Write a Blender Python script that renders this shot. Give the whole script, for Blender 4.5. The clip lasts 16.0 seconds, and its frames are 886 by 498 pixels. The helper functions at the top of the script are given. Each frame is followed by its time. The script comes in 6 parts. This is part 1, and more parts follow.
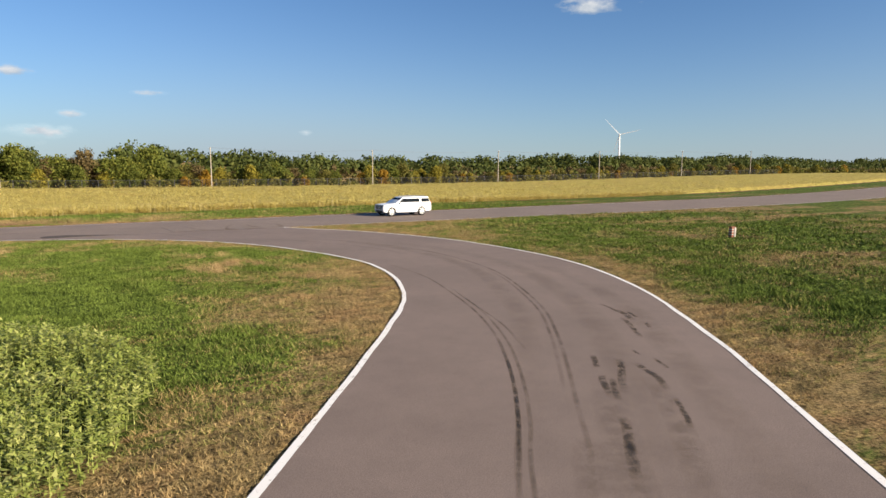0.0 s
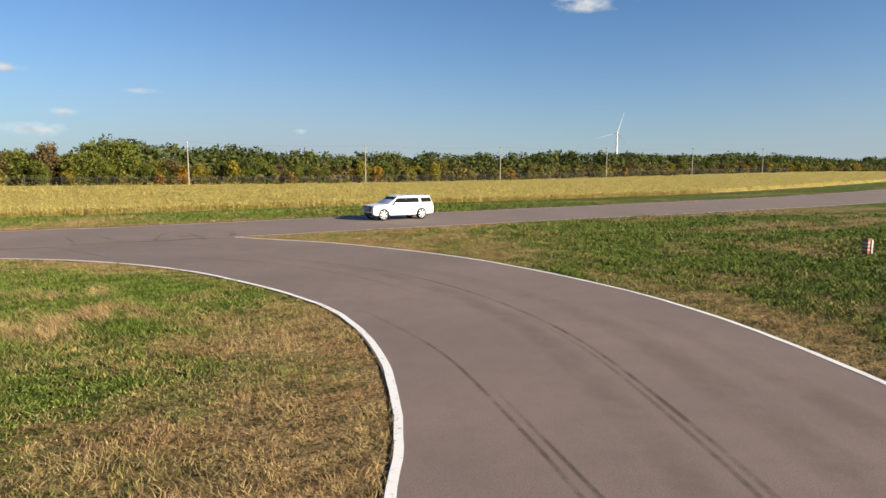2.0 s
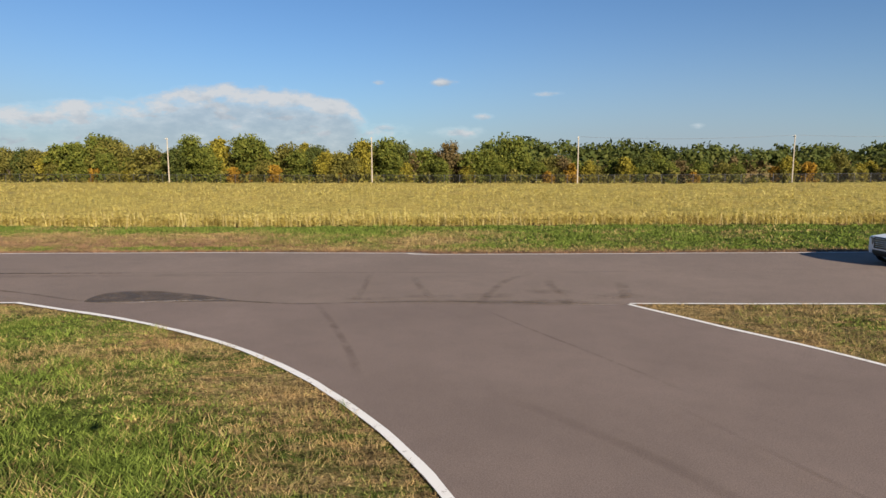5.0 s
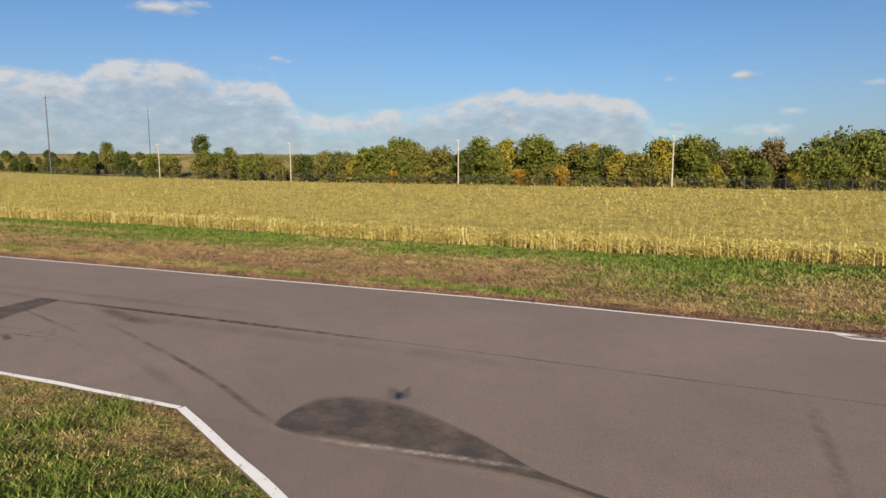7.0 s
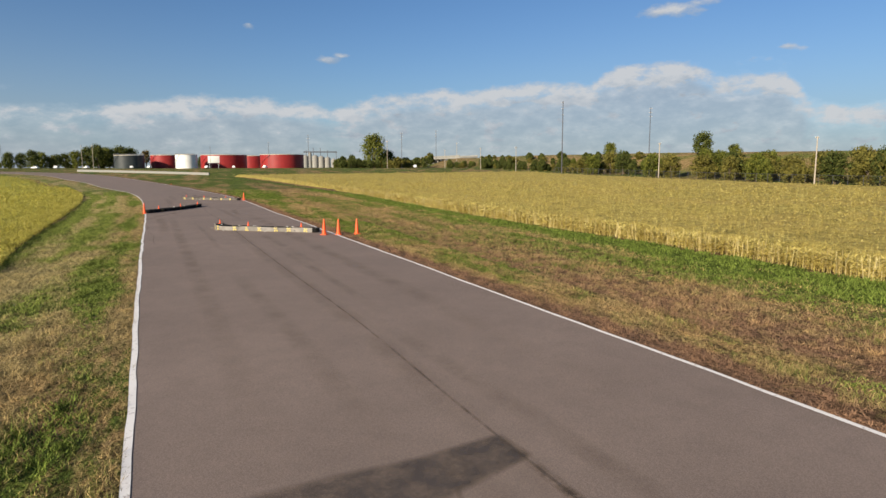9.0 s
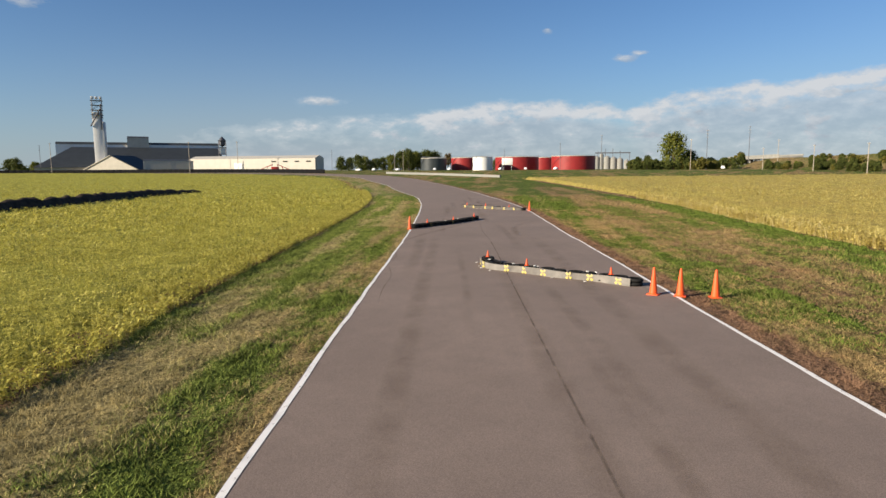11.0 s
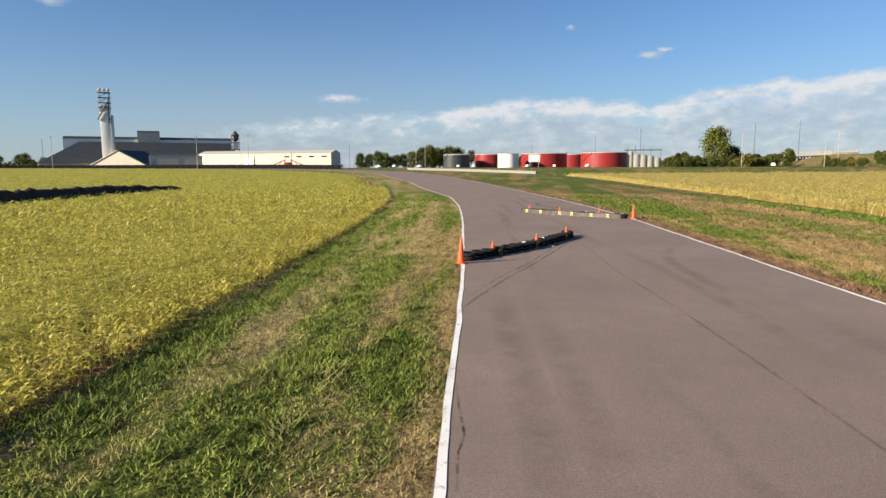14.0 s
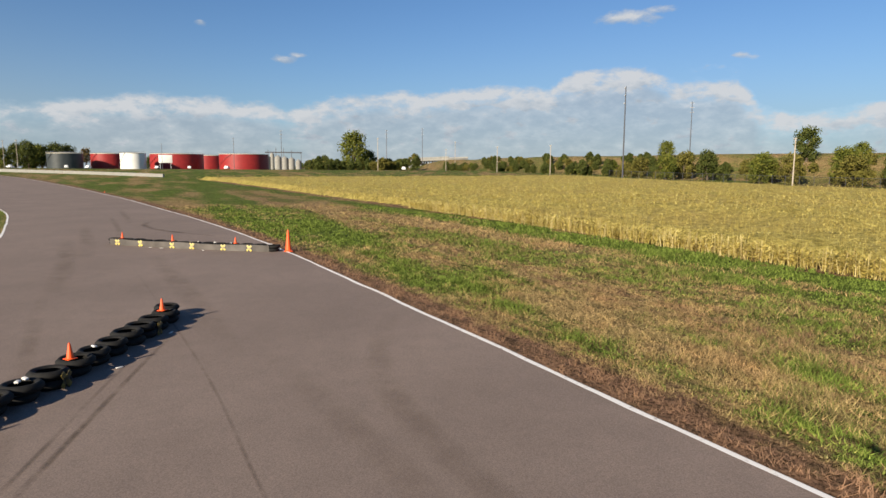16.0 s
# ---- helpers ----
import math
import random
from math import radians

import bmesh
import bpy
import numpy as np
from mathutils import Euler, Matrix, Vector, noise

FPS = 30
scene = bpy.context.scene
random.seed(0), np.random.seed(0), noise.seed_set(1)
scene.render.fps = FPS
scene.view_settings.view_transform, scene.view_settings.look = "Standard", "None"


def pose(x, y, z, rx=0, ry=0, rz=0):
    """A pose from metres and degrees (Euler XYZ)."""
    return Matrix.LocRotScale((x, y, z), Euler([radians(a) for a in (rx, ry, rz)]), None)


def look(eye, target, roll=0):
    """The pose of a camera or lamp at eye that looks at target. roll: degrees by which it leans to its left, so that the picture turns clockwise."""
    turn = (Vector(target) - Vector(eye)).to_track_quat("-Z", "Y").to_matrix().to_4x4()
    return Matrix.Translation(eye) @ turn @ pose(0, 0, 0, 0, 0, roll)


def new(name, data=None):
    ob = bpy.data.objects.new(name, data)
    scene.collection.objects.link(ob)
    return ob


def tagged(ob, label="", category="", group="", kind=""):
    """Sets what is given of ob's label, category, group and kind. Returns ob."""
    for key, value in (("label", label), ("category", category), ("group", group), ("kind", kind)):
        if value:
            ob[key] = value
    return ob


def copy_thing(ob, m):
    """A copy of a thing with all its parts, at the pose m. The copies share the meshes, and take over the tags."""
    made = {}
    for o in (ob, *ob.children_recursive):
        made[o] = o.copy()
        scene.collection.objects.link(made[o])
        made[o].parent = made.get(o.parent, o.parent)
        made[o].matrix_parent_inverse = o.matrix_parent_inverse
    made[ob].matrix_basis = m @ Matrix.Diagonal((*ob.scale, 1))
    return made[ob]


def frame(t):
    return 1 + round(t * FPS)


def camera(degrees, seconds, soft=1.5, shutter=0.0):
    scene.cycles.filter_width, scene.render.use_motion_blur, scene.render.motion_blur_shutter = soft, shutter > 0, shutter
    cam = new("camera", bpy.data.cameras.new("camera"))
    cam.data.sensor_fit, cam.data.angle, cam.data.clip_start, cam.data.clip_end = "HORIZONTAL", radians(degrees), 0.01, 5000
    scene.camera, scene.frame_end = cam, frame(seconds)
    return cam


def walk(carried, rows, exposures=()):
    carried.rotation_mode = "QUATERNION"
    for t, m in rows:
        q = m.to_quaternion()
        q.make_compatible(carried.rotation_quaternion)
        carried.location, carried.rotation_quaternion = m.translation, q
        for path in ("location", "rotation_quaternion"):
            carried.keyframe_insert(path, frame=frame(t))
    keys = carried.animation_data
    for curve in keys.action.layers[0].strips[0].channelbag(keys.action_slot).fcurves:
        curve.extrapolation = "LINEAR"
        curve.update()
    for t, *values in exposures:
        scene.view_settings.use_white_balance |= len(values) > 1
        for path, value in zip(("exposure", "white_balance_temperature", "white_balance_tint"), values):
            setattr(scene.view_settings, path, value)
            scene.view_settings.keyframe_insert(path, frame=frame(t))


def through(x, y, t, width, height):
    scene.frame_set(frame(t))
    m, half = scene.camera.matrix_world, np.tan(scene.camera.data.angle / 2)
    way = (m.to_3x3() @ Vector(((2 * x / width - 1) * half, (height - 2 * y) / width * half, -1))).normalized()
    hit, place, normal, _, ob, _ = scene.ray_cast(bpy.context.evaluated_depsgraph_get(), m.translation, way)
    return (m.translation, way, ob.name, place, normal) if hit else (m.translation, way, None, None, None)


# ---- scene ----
EXPOSURE = 0.98
GAIN = [(0, 0.14), (1, 0.14), (3, 0.05), (5.5, -0.11), (7, -0.13), (9, -0.2), (10, -0.15), (12.5, 0.08), (13.5, 0.14), (14.5, 0.15), (15.5, -0.08), (16, -0.1)]
cam = camera(70.3, 16.0)
PATH = [
    (0.0, 0.000, 0.000, 4.155, 82.95, -0.15, -0.00),
    (0.5, -0.211, 3.056, 3.717, 82.99, -0.23, -0.23),
    (1.0, -0.532, 6.110, 3.555, 82.95, -0.26, -0.34),
    (1.5, -0.746, 9.298, 3.560, 82.91, -0.26, -0.41),
    (2.0, -0.739, 12.226, 3.650, 82.87, -0.23, -0.40),
    (2.5, -0.782, 15.399, 3.778, 82.87, -0.15, 1.28),
    (3.0, -1.052, 17.782, 3.723, 82.85, -0.06, 13.32),
    (3.2, -1.234, 18.653, 3.693, 82.78, -0.02, 14.50),
    (5.3, -7.068, 30.356, 3.763, 82.49, -0.01, 39.14),
    (5.5, -7.270, 30.701, 3.821, 82.48, -0.01, 42.52),
    (6.0, -9.414, 32.023, 3.812, 82.48, -0.03, 45.88),
    (6.5, -12.211, 33.664, 3.824, 82.55, -0.10, 49.81),
    (7.0, -15.286, 35.549, 3.871, 82.60, -0.05, 58.82),
    (7.5, -18.355, 36.786, 3.937, 82.66, 0.01, 72.62),
    (8.0, -21.556, 36.917, 3.943, 82.63, 0.06, 86.99),
    (8.5, -24.707, 36.517, 3.957, 82.55, 0.12, 95.56),
    (9.0, -28.232, 35.767, 3.958, 82.56, 0.15, 101.24),
    (9.5, -31.883, 34.768, 4.071, 82.60, 0.14, 107.70),
    (10.0, -35.369, 33.207, 4.122, 82.69, 0.21, 115.38),
    (10.2, -36.719, 32.439, 4.122, 82.78, 0.28, 118.54),
    (12.3, -50.584, 21.066, 4.352, 82.62, 0.28, 130.51),
    (12.5, -51.541, 20.021, 4.112, 82.60, 0.28, 130.43),
    (13.0, -53.762, 17.932, 3.400, 82.58, 0.29, 130.50),
    (13.5, -56.129, 15.732, 3.188, 82.65, 0.28, 130.46),
    (14.0, -58.981, 13.140, 3.330, 82.63, 0.17, 128.84),
    (14.5, -62.209, 10.476, 3.474, 82.70, -0.00, 117.27),
    (15.0, -65.671, 8.568, 3.400, 82.77, -0.16, 103.93),
    (15.5, -69.108, 7.694, 3.471, 82.80, -0.21, 97.33),
    (16.0, -72.514, 7.247, 3.514, 82.86, -0.30, 97.28),
]
walk(cam, [(t, pose(*row)) for t, *row in PATH], [(t, EXPOSURE + e) for t, e in GAIN])

# ---- sky and sun ----
SUN = Vector((9.35, -4.8, 3.87)).normalized()
world = bpy.data.worlds.new("world")
scene.world = world
world.use_nodes = True
wn = world.node_tree.nodes
sky = wn.new("ShaderNodeTexSky")
sky.sky_type = "NISHITA"
sky.sun_disc = False
sky.sun_elevation = math.asin(SUN.z)
sky.sun_rotation = math.atan2(SUN.x, SUN.y)
sky.air_density, sky.dust_density, sky.ozone_density = 1.0, 0.15, 3.0
tint = wn.new("ShaderNodeMix")
tint.data_type, tint.blend_type = "RGBA", "MULTIPLY"
tint.inputs[0].default_value = 1.0
tint.inputs[7].default_value = (0.70, 0.92, 1.17, 1)
world.node_tree.links.new(sky.outputs[0], tint.inputs[6])
world.node_tree.links.new(tint.outputs[2], wn["Background"].inputs[0])
wn["Background"].inputs[1].default_value = 0.05
sun_data = bpy.data.lights.new("sun", "SUN")
sun_data.energy, sun_data.angle, sun_data.color = 5.0, radians(0.5), (1.0, 0.87, 0.68)
sun = new("sun", sun_data)
sun.matrix_world = look((60, -40, 40), Vector((60, -40, 40)) - SUN)


# ---- terrain and noise ----
FENCE_AT, FENCE_DIR = Vector((-89.0, 127.0)), Vector((0.8605, 0.5095))
FENCE_OUT = Vector((-0.5095, 0.8605))


def ramp(v, a, b):
    s = np.clip((np.asarray(v, float) - a) / (b - a), 0, 1)
    return s * s * (3 - 2 * s)


def lattice(ix, iy, seed):
    h = (ix.astype(np.int64) * 374761393 + iy.astype(np.int64) * 668265263 + seed * 974711) & 0xFFFFFFFF
    h = ((h ^ (h >> 13)) * 1274126177) & 0xFFFFFFFF
    return ((h ^ (h >> 16)) & 0xFFFF) / 65535.0


def vnoise(x, y, seed=0):
    x, y = np.asarray(x, float), np.asarray(y, float)
    ix, iy = np.floor(x), np.floor(y)
    fx, fy = x - ix, y - iy
    fx, fy = fx * fx * (3 - 2 * fx), fy * fy * (3 - 2 * fy)
    a, b = lattice(ix, iy, seed), lattice(ix + 1, iy, seed)
    c, e = lattice(ix, iy + 1, seed), lattice(ix + 1, iy + 1, seed)
    return (a + (b - a) * fx) * (1 - fy) + (c + (e - c) * fx) * fy


def fbm(x, y, seed=0, octaves=3):
    out, amp, tot = 0, 1.0, 0
    for k in range(octaves):
        out = out + amp * vnoise(np.asarray(x) * 2 ** k, np.asarray(y) * 2 ** k, seed + k)
        tot += amp
        amp *= 0.55
    return out / tot


def along_out(x, y):
    """Coordinates along the fence and out from it."""
    dx, dy = np.asarray(x) - FENCE_AT.x, np.asarray(y) - FENCE_AT.y
    return dx * FENCE_DIR.x + dy * FENCE_DIR.y, dx * FENCE_OUT.x + dy * FENCE_OUT.y


def gz(x, y):
    """Height of the ground."""
    x, y = np.asarray(x, float), np.asarray(y, float)
    z = 3.3 * ramp(np.hypot(x + 40, y - 30), 100, 320)
    u, q = along_out(x, y)
    q = q + 10 * (vnoise(u / 40, u * 0, 5) - 0.5)
    ridge = ramp(q, 16, 46) * (1 - ramp(q, 70, 110)) * (6.2 + 0.6 * ramp(u, -120, -60) - 2.0 * ramp(u, 15, 70) + 1.2 * (vnoise(u / 60, q / 50, 9) - 0.5))
    gap = 1 - ramp(u, -500, -478) * (1 - ramp(u, -446, -424))
    return z + ridge * gap * ramp(u, -900, -700)


def gz1(x, y):
    return float(gz(x, y))


def smooth(points, step=1.5):
    """A Catmull-Rom line through the points, evenly stepped."""
    p = np.array(points, float)
    p = np.vstack([2 * p[0] - p[1], p, 2 * p[-1] - p[-2]])
    out = []
    for i in range(1, len(p) - 2):
        n = max(2, int(np.linalg.norm(p[i + 1] - p[i]) / step))
        t = np.linspace(0, 1, n, endpoint=False)[:, None]
        out.append(0.5 * (2 * p[i] + (p[i + 1] - p[i - 1]) * t + (2 * p[i - 1] - 5 * p[i] + 4 * p[i + 1] - p[i + 2]) * t ** 2
                          + (3 * p[i] - p[i - 1] - 3 * p[i + 1] + p[i + 2]) * t ** 3))
    return np.vstack(out + [p[-2:-1]])


def even(points, n):
    p = np.asarray(points, float)
    s = np.concatenate([[0], np.cumsum(np.linalg.norm(np.diff(p, axis=0), axis=1))])
    t = np.linspace(0, s[-1], n)
    return np.stack([np.interp(t, s, p[:, 0]), np.interp(t, s, p[:, 1])], 1)


def reach(x, y, line):
    """Distance from points to a polyline."""
    x, y = np.asarray(x, float), np.asarray(y, float)
    best = np.full(x.shape, 1e9)
    a, b = line[:-1], line[1:]
    for (ax, ay), (bx, by) in zip(a, b):
        vx, vy = bx - ax, by - ay
        t = np.clip(((x - ax) * vx + (y - ay) * vy) / (vx * vx + vy * vy + 1e-9), 0, 1)
        best = np.minimum(best, (x - ax - t * vx) ** 2 + (y - ay - t * vy) ** 2)
    return np.sqrt(best)


def inside(x, y, poly):
    x, y = np.asarray(x, float), np.asarray(y, float)
    r = np.zeros(x.shape, bool)
    p = np.asarray(poly, float)
    for (ax, ay), (bx, by) in zip(p, np.roll(p, -1, 0)):
        if ay == by:
            continue
        r ^= ((ay > y) != (by > y)) & (x < (bx - ax) * (y - ay) / (by - ay) + ax)
    return r


# ---- plan: edges of roads and fields ----
WEDGE, CORNER = (-11.7, 46.2), (-25.8, 36.9)
NORTH = np.vstack([smooth([(260, 262), (97, 139), (-10.8, 59.2), (-22.4, 51.25), (-29.6, 46.65), (-42, 37.75), (-73, 15.4), (-79.3, 10.75), (-98.5, -2.9), (-110, -12), (-122, -22.3), (-143, -41.5),
                           (-171, -71), (-199, -106), (-213, -138), (-214, -176), (-204, -216), (-156, -300), (-80, -352), (20, -385)], 2.5)])
SOUTH_EAST = smooth([(260, 247), (120, 140), (63, 95), (25, 69), (11, 60.6), (-2.5, 52.3), WEDGE], 2.5)
SOUTH_WEST = smooth([CORNER, (-31.3, 32.9), (-52.2, 17.5), (-76.3, 0.0), (-98, -16.6), (-112.9, -29.2), (-121, -37.2), (-137, -54.6), (-154.5, -73),
                     (-170, -92.5), (-189, -117), (-199.5, -143), (-201, -176), (-192, -210), (-146, -292), (-76, -342), (20, -374)], 2.5)
SOUTH = np.vstack([SOUTH_EAST, SOUTH_WEST])
BRANCH_W = smooth([CORNER, (-23.3, 37.25), (-20.6, 37.6), (-16.8, 37.45), (-13.2, 36.45), (-9.4, 34.35), (-5.25, 30.55), (-3.25, 27.75), (-2.1, 24.75), (-1.58, 22.4), (-1.32, 20.0),
                   (-1.5, 17.0), (-1.85, 13.0), (-2.5, 7.6), (-3.8, -2), (-6, -14), (-11, -30), (-20, -48)], 1.2)
BRANCH_E = smooth([WEDGE, (-9.0, 45.0), (-6.0, 43.6), (-2.2, 40.8), (1.1, 37.6), (4.55, 32.3), (6.45, 27.4), (7.15, 21.8), (6.9, 15.4), (6.2, 9.5),
                   (5.2, 1.0), (3.2, -11), (-1.5, -27), (-10, -45)], 1.2)
BRANCH = np.vstack([BRANCH_W, BRANCH_E[::-1]])
MAIN = np.vstack([NORTH, SOUTH[::-1]])
CROP_NORTH = smooth([(250, 268), (60, 127), (-12.8, 74.0), (-41, 53.0), (-60, 41.4), (-74, 31.6), (-97, 17.2), (-122, 2.2), (-150, -18), (-178, -40), (-206, -66)], 3)
CROP_FAR = [(-258, 20), (-200, 55.5), (-124.5, 100), (-89, 121), (-19, 162.5), (51, 204), (180, 281), (330, 372)]
FIELD_NORTH = np.vstack([CROP_NORTH, [(-225, -40), (-250, 5)], CROP_FAR, [(340, 334)]])
CROP_SOUTH = smooth([(-30, 6), (-42, 15.6), (-46, 15.4), (-54, 9.0), (-64.5, 1.0), (-79.3, -10.2), (-90, -18.7), (-104.5, -31), (-113, -39), (-124, -50), (-134, -61),
                     (-149, -79), (-166, -98), (-180, -120), (-188, -150), (-189, -180), (-180, -208), (-136, -284), (-70, -330), (0, -350)], 3)
cs_run = np.gradient(CROP_SOUTH, axis=0)
cs_run /= np.linalg.norm(cs_run, axis=1)[:, None]
CROP_SOUTH = CROP_SOUTH + 0.35 * np.column_stack([cs_run[:, 1], -cs_run[:, 0]])
FIELD_SOUTH = np.vstack([CROP_SOUTH, [(30, -340), (30, -40), (-18, -10)]])
WEEDS = np.array([(-9.6, 14.9), (-7.3, 14.0), (-5.6, 12.2), (-5.1, 10.3), (-4.7, 8.4), (-4.6, 6.0), (-5.6, 0), (-8, -8), (-30, -8), (-32, 9), (-20, 14), (-13, 15.4)])


# ---- materials ----
def mat(name, rough=0.8, metal=0.0, spec=0.3):
    m = bpy.data.materials.new(name)
    m.use_nodes = True
    b = m.node_tree.nodes["Principled BSDF"]
    b.inputs["Roughness"].default_value, b.inputs["Metallic"].default_value = rough, metal
    b.inputs["Specular IOR Level"].default_value = spec
    return m, m.node_tree.nodes, m.node_tree.links, b


def noise_tex(n, l, scale, detail=4.0, vec=None, rough=0.6):
    t = n.new("ShaderNodeTexNoise")
    t.inputs["Scale"].default_value, t.inputs["Detail"].default_value, t.inputs["Roughness"].default_value = scale, detail, rough
    l.new(vec if vec else place_of(n), t.inputs["Vector"])
    return t.outputs["Fac"]


def place_of(n):
    return n.new("ShaderNodeNewGeometry").outputs["Position"]


def colour_ramp(n, l, fac, stops):
    r = n.new("ShaderNodeValToRGB")
    e = r.color_ramp.elements
    while len(e) < len(stops):
        e.new(0.5)
    for k, (p, c) in zip(e, stops):
        k.position, k.color = p, (*c, 1)
    l.new(fac, r.inputs[0])
    return r.outputs[0]


def blend(n, l, fac, a, b, mode="MIX"):
    x = n.new("ShaderNodeMix")
    x.data_type, x.blend_type = "RGBA", mode
    for sock, v in ((x.inputs[0], fac), (x.inputs[6], a), (x.inputs[7], b)):
        if isinstance(v, (int, float)):
            sock.default_value = v
        elif isinstance(v, tuple):
            sock.default_value = (*v, 1)
        else:
            l.new(v, sock)
    return x.outputs[2]


def maths(n, l, op, a, b=0.0, clamp=False):
    x = n.new("ShaderNodeMath")
    x.operation, x.use_clamp = op, clamp
    for sock, v in ((x.inputs[0], a), (x.inputs[1], b)):
        if isinstance(v, (int, float)):
            sock.default_value = v
        else:
            l.new(v, sock)
    return x.outputs[0]


def bumped(n, l, b, height, strength=0.4, distance=0.02):
    k = n.new("ShaderNodeBump")
    k.inputs["Strength"].default_value, k.inputs["Distance"].default_value = strength, distance
    l.new(height, k.inputs["Height"])
    l.new(k.outputs[0], b.inputs["Normal"])


def attribute(n, name):
    a = n.new("ShaderNodeAttribute")
    a.attribute_name = name
    return a.outputs["Fac"]


def plain(name, colour, rough=0.6, metal=0.0, spec=0.3, vary=0.18, scale=6.0):
    """A paint, metal or plastic with slight mottling."""
    m, n, l, b = mat(name, rough, metal, spec)
    f = noise_tex(n, l, scale, 5, n.new("ShaderNodeTexCoord").outputs["Object"])
    dark = tuple(c * (1 - vary) for c in colour)
    light = tuple(min(1, c * (1 + vary)) for c in colour)
    l.new(colour_ramp(n, l, f, [(0.3, dark), (0.7, light)]), b.inputs["Base Color"])
    return m


def asphalt(name, tone):
    m, n, l, b = mat(name, 0.85, 0, 0.25)
    grain = noise_tex(n, l, 55, 3)
    fine = noise_tex(n, l, 220, 2)
    broad = noise_tex(n, l, 0.22, 4)
    spots = noise_tex(n, l, 1.6, 5)
    c = colour_ramp(n, l, broad, [(0.3, tuple(v * 0.88 for v in tone)), (0.7, tuple(v * 1.1 for v in tone))])
    c = blend(n, l, colour_ramp(n, l, spots, [(0.42, (0, 0, 0)), (0.75, (0.35, 0.35, 0.35))]), c, tuple(v * 0.72 for v in tone))
    c = blend(n, l, 0.7, c, colour_ramp(n, l, grain, [(0.35, (0.33, 0.33, 0.33)), (0.65, (0.68, 0.67, 0.66))]), "OVERLAY")
    l.new(c, b.inputs["Base Color"])
    bumped(n, l, b, fine, 0.5, 0.006)
    return m


GREEN_A, GREEN_B = (0.036, 0.060, 0.009), (0.178, 0.232, 0.048)
STRAW_A, STRAW_B = (0.135, 0.090, 0.040), (0.49, 0.365, 0.172)
RUST = (0.30, 0.165, 0.085)
DIRT = (0.225, 0.135, 0.085)


def turf(name, blades):
    """Mixed green and dry grass; the share of dry grass is in the attribute dry, bare earth in bare."""
    m, n, l, b = mat(name, 0.9, 0, 0.06)
    if blades:
        r = n.new("ShaderNodeNewGeometry").outputs["Random Per Island"]
    else:
        r = colour_ramp(n, l, noise_tex(n, l, 26, 6, None, 0.75), [(0.36, (0, 0, 0)), (0.64, (1, 1, 1))])
    g = blend(n, l, r, GREEN_A, GREEN_B)
    s = blend(n, l, r, STRAW_A, STRAW_B)
    hay = attribute(n, "hay")
    g = blend(n, l, hay, g, blend(n, l, r, (0.075, 0.098, 0.016), (0.31, 0.36, 0.095)))
    s = blend(n, l, colour_ramp(n, l, noise_tex(n, l, 0.55, 4, None, 0.65), [(0.46, (0, 0, 0)), (0.62, (0.42, 0.42, 0.42))]), s, blend(n, l, r, tuple(v * 0.45 for v in RUST), tuple(v * 1.5 for v in RUST)))
    s = blend(n, l, hay, s, blend(n, l, r, (0.24, 0.20, 0.085), (0.52, 0.45, 0.22)))
    mown = n.new("ShaderNodeMapping")
    mown.vector_type = "TEXTURE"
    mown.inputs["Rotation"].default_value = (0, 0, radians(33))
    mown.inputs["Scale"].default_value = (2.6, 1, 1)
    l.new(place_of(n), mown.inputs["Vector"])
    fine = noise_tex(n, l, 3.4, 5, mown.outputs[0], 0.7)
    if blades:
        fine = maths(n, l, "ADD", maths(n, l, "MULTIPLY", fine, 0.6), maths(n, l, "MULTIPLY", maths(n, l, "FRACT", maths(n, l, "MULTIPLY", r, 37.0)), 0.36))
    d = maths(n, l, "ADD", attribute(n, "dry"), maths(n, l, "MULTIPLY", maths(n, l, "SUBTRACT", fine, 0.5), 1.7))
    d = colour_ramp(n, l, d, [(0.30, (0, 0, 0)), (0.66, (1, 1, 1))])
    c = blend(n, l, d, g, s)
    bare = maths(n, l, "ADD", attribute(n, "bare"), maths(n, l, "MULTIPLY", maths(n, l, "SUBTRACT", noise_tex(n, l, 1.7, 6, None, 0.7), 0.5), 1.2))
    c = blend(n, l, colour_ramp(n, l, bare, [(0.45, (0, 0, 0)), (0.75, (1, 1, 1))]), c, DIRT)
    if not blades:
        # Shade below and between the blades is put into the ground colour here.
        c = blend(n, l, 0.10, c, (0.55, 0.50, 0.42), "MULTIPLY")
        gap_shade = colour_ramp(n, l, noise_tex(n, l, 11, 6, None, 0.75), [(0.40, (0.26, 0.25, 0.21)), (0.53, (1.0, 1.0, 1.0))])
        c = blend(n, l, 1.0, c, gap_shade, "MULTIPLY")
        bumped(n, l, b, noise_tex(n, l, 11, 6, None, 0.75), 1.0, 0.09)
    tone = colour_ramp(n, l, noise_tex(n, l, 2.6, 6, mown.outputs[0], 0.72), [(0.36, (0.48, 0.50, 0.48)), (0.50, (1, 1, 1)), (0.66, (1.4, 1.35, 1.25))])
    c = blend(n, l, 1.0, c, tone, "MULTIPLY")
    l.new(c, b.inputs["Base Color"])
    return m


